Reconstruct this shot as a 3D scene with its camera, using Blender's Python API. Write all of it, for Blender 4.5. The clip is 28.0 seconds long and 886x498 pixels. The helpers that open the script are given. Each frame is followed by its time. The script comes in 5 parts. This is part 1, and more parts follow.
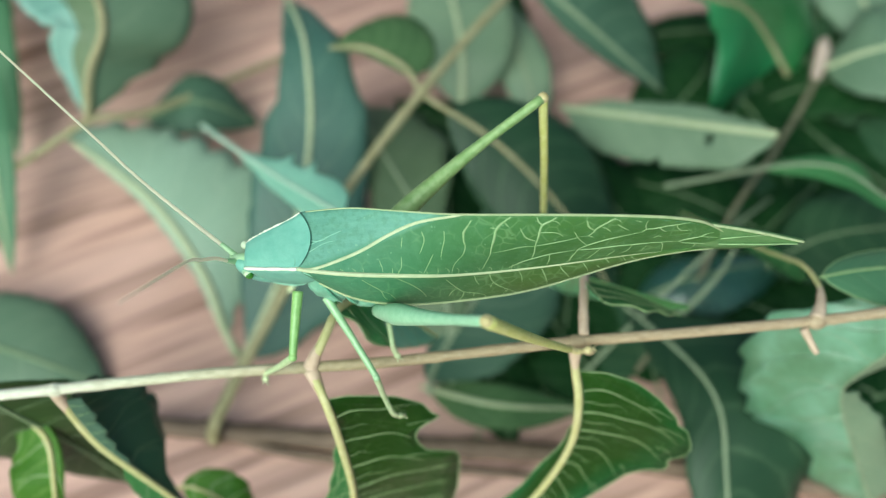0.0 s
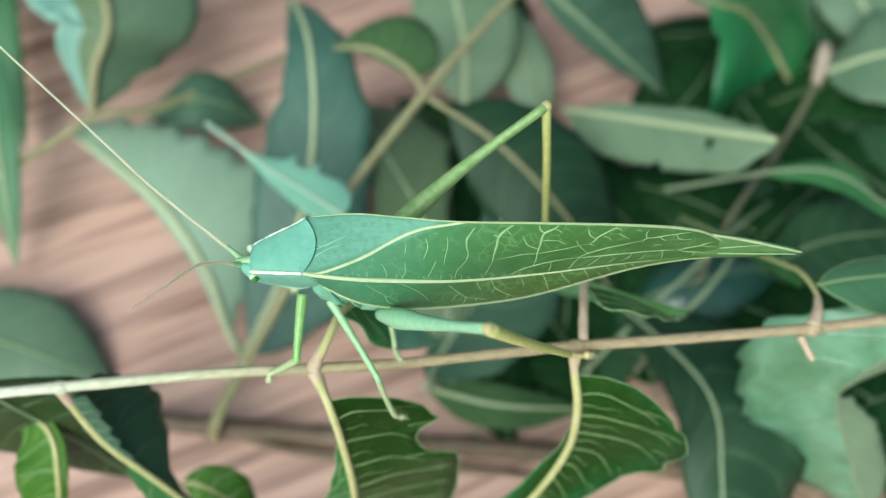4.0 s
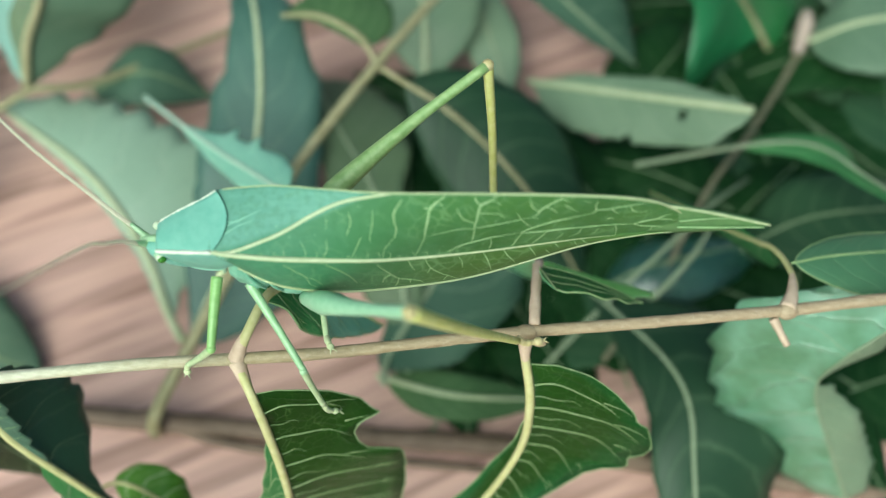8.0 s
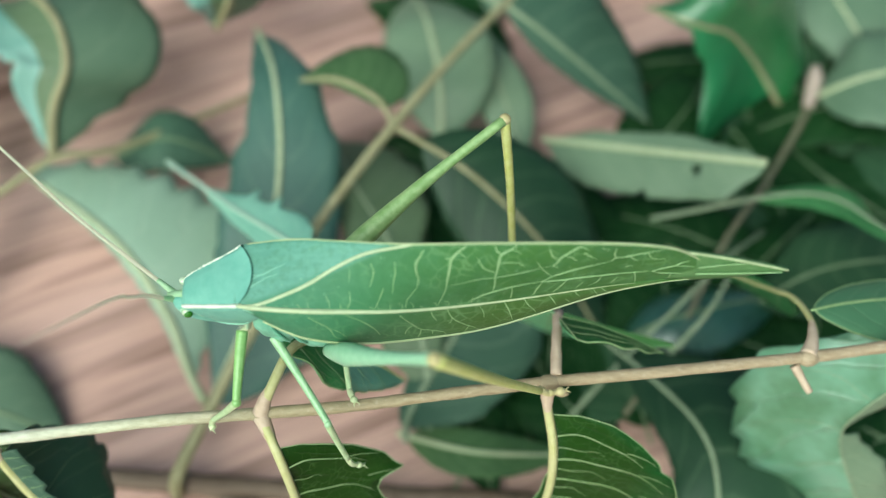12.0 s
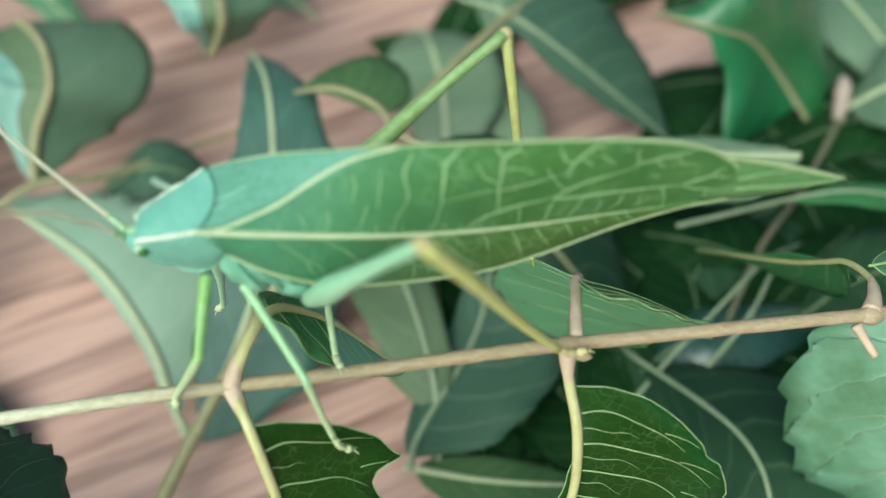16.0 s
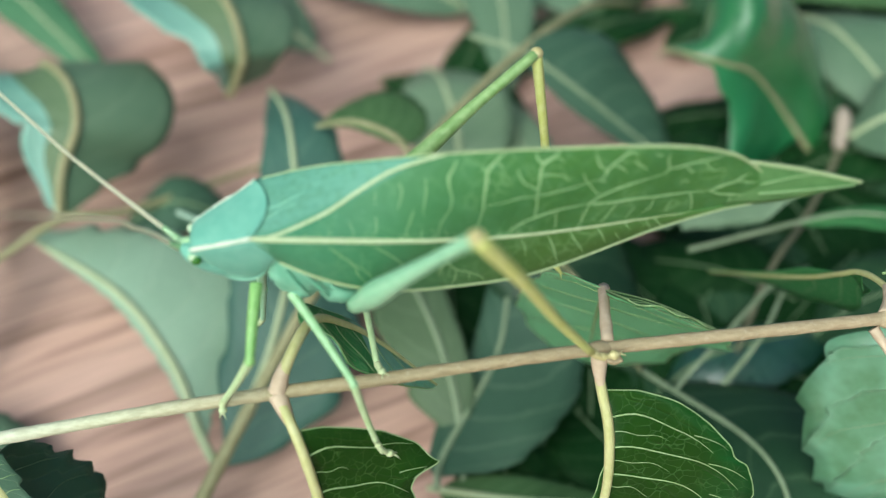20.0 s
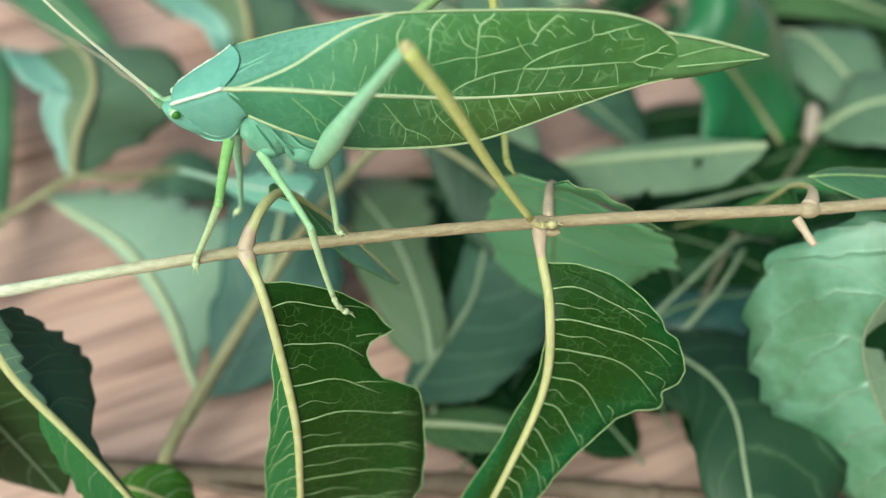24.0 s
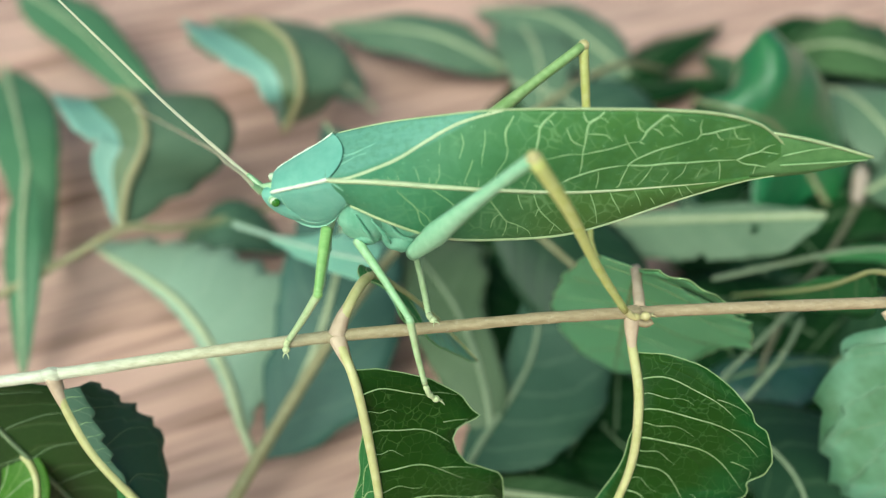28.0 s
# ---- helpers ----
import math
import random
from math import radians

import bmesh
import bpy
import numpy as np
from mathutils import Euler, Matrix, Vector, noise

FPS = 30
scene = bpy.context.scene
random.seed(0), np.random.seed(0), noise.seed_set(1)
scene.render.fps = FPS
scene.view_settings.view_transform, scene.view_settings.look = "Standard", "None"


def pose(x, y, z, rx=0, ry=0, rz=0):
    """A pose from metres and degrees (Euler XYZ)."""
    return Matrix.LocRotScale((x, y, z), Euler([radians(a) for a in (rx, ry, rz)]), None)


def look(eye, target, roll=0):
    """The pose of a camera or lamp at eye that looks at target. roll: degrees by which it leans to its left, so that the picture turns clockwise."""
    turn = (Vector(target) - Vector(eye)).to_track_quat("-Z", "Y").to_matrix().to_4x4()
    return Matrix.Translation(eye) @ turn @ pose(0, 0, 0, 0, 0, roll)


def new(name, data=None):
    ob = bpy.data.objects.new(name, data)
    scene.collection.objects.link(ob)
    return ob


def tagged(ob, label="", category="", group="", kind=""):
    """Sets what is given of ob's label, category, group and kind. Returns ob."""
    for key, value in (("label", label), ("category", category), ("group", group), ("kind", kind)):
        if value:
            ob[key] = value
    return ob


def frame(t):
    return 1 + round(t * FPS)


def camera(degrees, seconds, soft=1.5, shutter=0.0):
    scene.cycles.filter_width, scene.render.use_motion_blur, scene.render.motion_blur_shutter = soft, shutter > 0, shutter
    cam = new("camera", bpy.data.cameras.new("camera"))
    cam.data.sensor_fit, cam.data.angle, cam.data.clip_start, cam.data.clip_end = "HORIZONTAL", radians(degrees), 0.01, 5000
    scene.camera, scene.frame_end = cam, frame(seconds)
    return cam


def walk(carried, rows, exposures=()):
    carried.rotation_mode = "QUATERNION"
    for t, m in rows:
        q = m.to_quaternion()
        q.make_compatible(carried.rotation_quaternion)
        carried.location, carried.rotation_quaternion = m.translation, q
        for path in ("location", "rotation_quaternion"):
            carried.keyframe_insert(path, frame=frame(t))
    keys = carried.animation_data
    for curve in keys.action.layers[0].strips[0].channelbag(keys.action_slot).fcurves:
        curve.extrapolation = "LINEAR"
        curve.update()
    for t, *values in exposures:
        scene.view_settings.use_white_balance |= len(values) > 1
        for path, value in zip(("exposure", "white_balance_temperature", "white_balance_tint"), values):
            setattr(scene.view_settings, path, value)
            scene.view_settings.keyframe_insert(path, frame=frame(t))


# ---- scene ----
cam = camera(48.4, 28.0, soft=1.2)
METRES, EYE, TILT, LEAN, TURN = 0.1125, 0.145, -60.0, 0.0, 0.0
ROWS = [
    (0.0, 0.0, 0.0, 0.0, -0.0, 0.0, -0.0),
    (0.5, 0.0019, -0.0039, -0.0021, -0.0, 0.04, -0.02),
    (1.0, 0.0082, 0.008, -0.0031, 0.01, 0.05, -0.07),
    (1.5, 0.0109, 0.0262, 0.0024, -0.02, -0.17, -0.16),
    (2.0, 0.0057, 0.0296, 0.008, -0.14, -0.31, -0.32),
    (2.5, -0.0007, 0.0103, 0.0129, -0.23, -0.37, -0.44),
    (4.5, -0.004, -0.0123, 0.0118, -0.06, -0.64, -0.7),
    (5.0, 0.0053, -0.0067, 0.0094, -0.12, -0.92, -0.64),
    (5.5, 0.0238, 0.0227, 0.0071, -0.09, -1.19, -0.58),
    (6.0, 0.0361, 0.0571, 0.0034, -0.3, -1.4, -0.5),
    (6.5, 0.0417, 0.0747, 0.0056, -0.55, -1.53, -0.47),
    (7.0, 0.046, 0.0924, 0.006, -0.6, -1.55, -0.44),
    (7.5, 0.0441, 0.0796, 0.0052, -0.67, -1.44, -0.4),
    (8.0, 0.0462, 0.075, 0.0018, -0.44, -1.16, -0.27),
    (8.5, 0.0417, 0.0725, 0.0022, -0.22, -0.95, -0.17),
    (9.0, 0.0355, 0.068, 0.0028, 0.01, -0.66, -0.06),
    (9.5, 0.0308, 0.0668, 0.0016, 0.16, -0.2, 0.08),
    (10.0, 0.0275, 0.0665, 0.0019, 0.19, 0.29, 0.24),
    (10.5, 0.0291, 0.068, 0.0013, 0.26, 0.8, 0.39),
    (11.0, 0.0339, 0.0662, -0.0041, 0.28, 1.62, 0.54),
    (11.5, 0.0343, 0.0665, -0.0031, 0.24, 2.19, 0.61),
    (13.5, 0.0743, 0.0796, -0.0703, 1.5, 5.4, 0.92),
    (14.0, 0.0506, 0.1353, -0.1047, 1.45, 7.04, 1.03),
    (14.5, 0.0436, 0.1527, -0.1121, 1.54, 7.85, 1.25),
    (15.0, 0.0502, 0.165, -0.1186, 1.72, 8.56, 1.51),
    (15.5, 0.0584, 0.1784, -0.1343, 1.93, 9.51, 1.79),
    (16.0, 0.0538, 0.1895, -0.1427, 1.81, 10.14, 1.93),
    (16.5, 0.0453, 0.1729, -0.1434, 1.62, 10.39, 2.07),
    (17.0, 0.0452, 0.1674, -0.1616, 1.82, 11.19, 2.23),
    (17.5, 0.0353, 0.1606, -0.1738, 1.73, 11.84, 2.33),
    (18.0, 0.0335, 0.1629, -0.1721, 1.72, 12.03, 2.42),
    (18.5, 0.0316, 0.1585, -0.1807, 1.76, 12.68, 2.61),
    (19.0, 0.0237, 0.1527, -0.1757, 1.54, 12.69, 2.68),
    (19.5, 0.0268, 0.1745, -0.1773, 1.7, 12.99, 2.68),
    (20.0, 0.0195, 0.1624, -0.1793, 1.48, 13.17, 2.69),
    (20.5, 0.0282, 0.16, -0.1699, 1.43, 13.35, 2.59),
    (21.0, 0.0573, 0.1619, -0.1595, 1.67, 13.1, 2.41),
    (21.5, 0.0792, 0.1703, -0.1997, 2.05, 13.78, 2.22),
    (22.0, 0.0749, 0.1796, -0.2495, 1.97, 14.52, 1.83),
    (22.5, 0.0761, 0.1794, -0.2976, 2.19, 15.34, 1.49),
    (24.5, 0.0708, 0.1331, -0.3783, 2.54, 18.91, 0.53),
    (25.0, 0.0639, 0.128, -0.3621, 2.45, 18.75, 0.23),
    (25.5, 0.0448, 0.1332, -0.3557, 2.16, 18.96, 0.1),
    (26.0, 0.0349, 0.1316, -0.3511, 2.04, 19.26, -0.01),
    (26.5, 0.0374, 0.1262, -0.3339, 2.29, 19.12, -0.12),
    (27.0, 0.0179, 0.1248, -0.322, 2.01, 19.13, -0.16),
    (27.5, -0.0016, 0.1204, -0.3178, 1.83, 19.33, -0.16),
    (28.0, -0.0088, 0.1177, -0.3138, 1.78, 19.46, -0.16),
]
walk(cam, [(t, pose(0, 0, EYE, TILT, LEAN, TURN) @ pose(METRES * x, METRES * y, METRES * z, 90 + pitch, roll, yaw)) for t, x, y, z, yaw, pitch, roll in ROWS], [(0, 0.22, 5800, -11), (22.5, 0.22, 5800, -11), (24.5, 0.22, 5980, -15), (28, 0.22, 5980, -15)])
cam.data.dof.use_dof = True
cam.data.dof.focus_distance = 0.091
cam.data.dof.aperture_fstop = 17.0

# ---- world and light ----
SUN_ELEVATION, SUN_AZIMUTH = 48.0, 209.0
world = bpy.data.worlds.new("world")
scene.world = world
world.use_nodes = True
wt = world.node_tree
sky = wt.nodes.new("ShaderNodeTexSky")
sky.sky_type = "NISHITA"
sky.sun_disc = False
sky.sun_elevation = radians(SUN_ELEVATION)
sky.sun_rotation = radians(SUN_AZIMUTH)
sky.dust_density = 6.0
sky.air_density = 0.6
sky.ozone_density = 0.6
background = wt.nodes["Background"]
background.inputs["Strength"].default_value = 0.115
wt.links.new(sky.outputs[0], background.inputs["Color"])
sun_data = bpy.data.lights.new("sun", "SUN")
sun_data.energy = 2.3
sun_data.angle = radians(58)
sun_data.color = (1.0, 0.96, 0.9)
sun = new("sun", sun_data)
sun.matrix_world = look((-0.25, -0.38, 0.6), (0.0, 0.07, 0.0))

MM = 0.001


# ---- materials ----
class Graph:
    """A small helper to write node materials."""

    def __init__(self, name, rough=0.5, metal=0.0, spec=0.5):
        self.mat = bpy.data.materials.new(name)
        self.mat.use_nodes = True
        self.t = self.mat.node_tree
        self.b = self.t.nodes["Principled BSDF"]
        self.b.inputs["Roughness"].default_value = rough
        self.b.inputs["Metallic"].default_value = metal
        self.b.inputs["Specular IOR Level"].default_value = spec

    def node(self, kind, **inputs):
        n = self.t.nodes.new(kind)
        for key, value in inputs.items():
            self.put(n, key, value)
        return n

    def put(self, n, key, value):
        slot = n.inputs[int(key[1:])] if key[0] == "_" and key[1:].isdigit() else n.inputs[key]
        if hasattr(value, "is_output"):
            self.t.links.new(value, slot)
        else:
            slot.default_value = value

    def coords(self, kind="Object", scale=(1, 1, 1), turn=(0, 0, 0)):
        c = self.t.nodes.new("ShaderNodeTexCoord")
        m = self.node("ShaderNodeMapping", Vector=c.outputs[kind], Scale=scale, Rotation=turn)
        return m.outputs[0]

    def grain(self, degrees, scale):
        c = self.t.nodes.new("ShaderNodeTexCoord")
        turned = self.node("ShaderNodeMapping", Vector=c.outputs["Object"], Rotation=(0, 0, radians(degrees)))
        return self.node("ShaderNodeMapping", Vector=turned.outputs[0], Scale=scale).outputs[0]

    def noise(self, vec, scale, detail=4.0, rough=0.55, distort=0.0):
        n = self.node("ShaderNodeTexNoise", Vector=vec, Scale=scale, Detail=detail, Roughness=rough, Distortion=distort)
        return n.outputs[0]

    def math(self, op, a, b=0.0, c=0.0):
        n = self.t.nodes.new("ShaderNodeMath")
        n.operation = op
        self.put(n, "_0", a), self.put(n, "_1", b), self.put(n, "_2", c)
        return n.outputs[0]

    def ramp(self, fac, stops):
        n = self.t.nodes.new("ShaderNodeValToRGB")
        self.put(n, "Fac", fac)
        el = n.color_ramp.elements
        while len(el) < len(stops):
            el.new(0.5)
        for e, (p, c) in zip(el, stops):
            e.position, e.color = p, (*c, 1) if len(c) == 3 else c
        return n.outputs[0]

    def mix(self, fac, a, b, blend="MIX"):
        n = self.t.nodes.new("ShaderNodeMix")
        n.data_type, n.blend_type = "RGBA", blend
        for key, v in (("_0", fac), ("_6", a), ("_7", b)):
            if isinstance(v, tuple) and len(v) == 3:
                v = (*v, 1)
            self.put(n, key, v)
        return n.outputs[2]

    def bump(self, height, strength=0.3, dist=0.0002):
        n = self.node("ShaderNodeBump", Height=height, Strength=strength, Distance=dist)
        self.t.links.new(n.outputs[0], self.b.inputs["Normal"])

    def colour(self, c):
        self.put(self.b, "Base Color", (*c, 1) if isinstance(c, tuple) else c)
        return self.mat


def wood_material(name="table_wood", light=(0.62, 0.385, 0.315), dark=(0.22, 0.115, 0.085)):
    g = Graph(name, rough=0.42, spec=0.4)
    long_c = g.grain(-24, (22, 330, 25))
    fine_c = g.grain(-24, (60, 1500, 60))
    wide_c = g.grain(-24, (16, 45, 18))
    streak = g.noise(long_c, 1.0, 3, 0.5, 0.6)
    fine = g.noise(fine_c, 1.0, 2, 0.6)
    wide = g.noise(wide_c, 1.0, 2, 0.5)
    c = g.ramp(streak, [(0.36, dark), (0.47, tuple(0.5 * (a + b) for a, b in zip(light, dark))), (0.56, light), (0.8, tuple(1.12 * v for v in light))])
    c = g.mix(g.ramp(wide, [(0.3, (0.55, 0.55, 0.55)), (0.7, (0, 0, 0))]), c, (0.70, 0.49, 0.42))
    c = g.mix(0.35, c, g.ramp(fine, [(0.3, (0.35, 0.35, 0.35)), (0.6, (1, 1, 1))]), "MULTIPLY")
    g.put(g.b, "Roughness", g.math("MULTIPLY_ADD", fine, 0.25, 0.3))
    g.bump(g.math("ADD", streak, g.math("MULTIPLY", fine, 0.5)), 0.25, 0.0004)
    return g.colour(c)


def leaf_material(name, base, tip, vein, rough=0.4, vein_amount=0.6, count=11.0, lean=1.6, spec=0.25, blotch=0.25, sheen=0.0, fine=0.12, glow=0.0, thin=None, patch=90.0, net_size=750.0, net_width=0.045, relief=0.35, hard=0.2, ragged=False, edge_shine=None):
    """Leaf blade: UV x runs along the midrib, y from -1 to 1 across."""
    g = Graph(name, rough, spec=spec)
    uv = g.t.nodes.new("ShaderNodeUVMap")
    sep = g.node("ShaderNodeSeparateXYZ", Vector=uv.outputs[0])
    u, v = sep.outputs[0], sep.outputs[1]
    obj = g.coords("Object")
    wob = g.noise(obj, 420.0, 2)
    away = g.math("ABSOLUTE", v)
    bent = g.math("MULTIPLY_ADD", g.math("POWER", away, 1.5), -lean, g.math("MULTIPLY", u, count))
    bent = g.math("MULTIPLY_ADD", wob, 0.35, bent)
    saw = g.math("ABSOLUTE", g.math("SUBTRACT", g.math("FRACT", bent), 0.5))
    line = g.ramp(saw, [(0.0, (1, 1, 1)), (0.05, (0.25, 0.25, 0.25)), (0.12, (0, 0, 0))])
    shift = g.node("ShaderNodeTexNoise", Vector=obj, Scale=500.0).outputs[1]
    bend = g.node("ShaderNodeVectorMath", _0=shift, _1=(0.0011, 0.0011, 0.0011), _2=obj)
    bend.operation = "MULTIPLY_ADD"
    net_n = g.node("ShaderNodeTexVoronoi", Vector=bend.outputs[0], Scale=net_size)
    net_n.feature = "DISTANCE_TO_EDGE"
    net = g.ramp(net_n.outputs[0], [(0.0, (1, 1, 1)), (net_width, (0, 0, 0))])
    if ragged:
        net = g.math("MULTIPLY", net, g.ramp(g.noise(obj, 330.0, 2), [(0.38, (0.18, 0.18, 0.18)), (0.6, (1, 1, 1))]))
    big = g.noise(obj, patch, 3)
    small = g.noise(obj, 900.0, 3)
    c = g.mix(g.ramp(big, [(0.5 - hard, (0, 0, 0)), (0.5 + hard, (1, 1, 1))]), base, tip)
    c = g.mix(g.math("MULTIPLY", small, blotch), c, tuple(1.5 * x for x in tip))
    # colour towards margin and tip that stands in for gloss and light shining through
    if edge_shine:
        c = g.mix(g.ramp(g.math("MULTIPLY_ADD", big, 0.5, g.math("MULTIPLY", away, g.math("ADD", u, 0.35))), [(0.62, (0, 0, 0)), (1.05, (0.9, 0.9, 0.9))]), c, edge_shine)
    c = g.mix(g.math("MULTIPLY", net, fine), c, vein)
    c = g.mix(g.math("MULTIPLY", line, vein_amount), c, vein)
    g.put(g.b, "Roughness", g.math("MULTIPLY_ADD", small, 0.25, rough - 0.12))
    h = g.math("ADD", g.math("MULTIPLY", line, -0.7), g.math("ADD", g.math("MULTIPLY", net, -0.8 * fine), g.math("MULTIPLY", big, 1.5)))
    g.bump(h, relief, 0.0003)
    if sheen:
        g.put(g.b, "Coat Weight", sheen)
        g.put(g.b, "Coat Roughness", 0.38)
    if glow:
        through_light = g.node("ShaderNodeBsdfTranslucent", Color=g.mix(1.0, c, (1.0, 1.25, 0.6), "MULTIPLY") if thin is None else (*thin, 1.0))
        both = g.node("ShaderNodeMixShader", _0=glow, _1=g.b.outputs[0], _2=through_light.outputs[0])
        g.t.links.new(both.outputs[0], g.t.nodes["Material Output"].inputs["Surface"])
    return g.colour(c)


def plain_material(name, base, second, scale=700.0, rough=0.45, relief=0.2, spec=0.35):
    g = Graph(name, rough, spec=spec)
    obj = g.coords("Object")
    n1, n2 = g.noise(obj, scale, 4), g.noise(obj, scale * 0.12, 2)
    c = g.mix(g.ramp(n1, [(0.35, (0, 0, 0)), (0.68, (1, 1, 1))]), base, second)
    c = g.mix(g.math("MULTIPLY", n2, 0.3), c, tuple(0.7 * x for x in base))
    g.bump(n1, relief, 0.00015)
    return g.colour(c)


def wing_material():
    """Teal dorsal field ahead of the slanting vein, leaf green behind it, with a faint net."""
    g = Graph("katydid_wing", 0.55, spec=0.22)
    uv = g.t.nodes.new("ShaderNodeUVMap")
    obj = g.coords("Object")
    sep = g.node("ShaderNodeSeparateXYZ", Vector=uv.outputs[0])
    u, v = sep.outputs[0], sep.outputs[1]
    shift = g.node("ShaderNodeTexNoise", Vector=obj, Scale=350.0, Detail=2.0).outputs[1]
    bend = g.node("ShaderNodeVectorMath", _0=shift, _1=(0.0012, 0.0012, 0.0012), _2=obj)
    bend.operation = "MULTIPLY_ADD"
    n = g.node("ShaderNodeTexVoronoi", Vector=bend.outputs[0], Scale=700.0)
    n.feature = "DISTANCE_TO_EDGE"
    net = g.ramp(n.outputs[0], [(0.0, (1, 1, 1)), (0.09, (0, 0, 0))])
    patch = g.ramp(g.noise(obj, 300.0, 2), [(0.45, (0, 0, 0)), (0.65, (1, 1, 1))])
    big = g.noise(obj, 150.0, 3)
    small = g.noise(obj, 1700.0, 3)
    dorsal = g.ramp(g.math("MULTIPLY_ADD", u, 1.95, v), [(0.60, (1, 1, 1)), (0.68, (0, 0, 0))])
    front = g.ramp(u, [(0.0, (1, 1, 1)), (0.12, (0.85, 0.85, 0.85)), (0.3, (0.4, 0.4, 0.4)), (0.55, (0, 0, 0))])
    c = g.mix(g.ramp(big, [(0.3, (0, 0, 0)), (0.75, (1, 1, 1))]), (0.044, 0.125, 0.029), (0.072, 0.175, 0.040))
    c = g.mix(front, c, (0.063, 0.20, 0.112))
    c = g.mix(dorsal, c, g.mix(big, (0.082, 0.228, 0.167), (0.112, 0.275, 0.206)))
    streak = g.noise(g.coords("Object", (120, 2200, 2200)), 1.0, 2)
    c = g.mix(g.math("MULTIPLY", g.math("MULTIPLY", streak, dorsal), 0.3), c, (0.34, 0.60, 0.44))
    pits = g.noise(obj, 750.0, 3)
    c = g.mix(g.math("MULTIPLY", g.ramp(pits, [(0.45, (0, 0, 0)), (0.65, (1, 1, 1))]), 0.14), c, (0.14, 0.31, 0.16))
    c = g.mix(g.math("MULTIPLY", g.ramp(small, [(0.5, (0, 0, 0)), (0.62, (1, 1, 1))]), 0.2), c, (0.04, 0.13, 0.05))
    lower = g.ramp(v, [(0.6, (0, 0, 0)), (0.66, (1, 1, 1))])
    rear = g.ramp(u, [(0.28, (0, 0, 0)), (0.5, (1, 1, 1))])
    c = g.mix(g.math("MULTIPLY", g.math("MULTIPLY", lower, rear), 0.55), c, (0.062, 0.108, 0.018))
    spots = g.ramp(g.noise(obj, 2600.0, 1), [(0.72, (0, 0, 0)), (0.78, (0.25, 0.25, 0.25))])
    c = g.mix(spots, c, (0.3, 0.52, 0.3))
    tail = g.math("MULTIPLY", g.ramp(u, [(0.1, (0.35, 0.35, 0.35)), (0.5, (1, 1, 1))]), g.math("SUBTRACT", 1.0, dorsal))
    c = g.mix(g.math("MULTIPLY", g.math("MULTIPLY", net, patch), g.math("MULTIPLY", tail, 0.26)), c, (0.32, 0.52, 0.25))
    g.bump(g.math("ADD", small, g.math("MULTIPLY", big, 2.0)), 0.35, 0.0002)
    return g.colour(c)


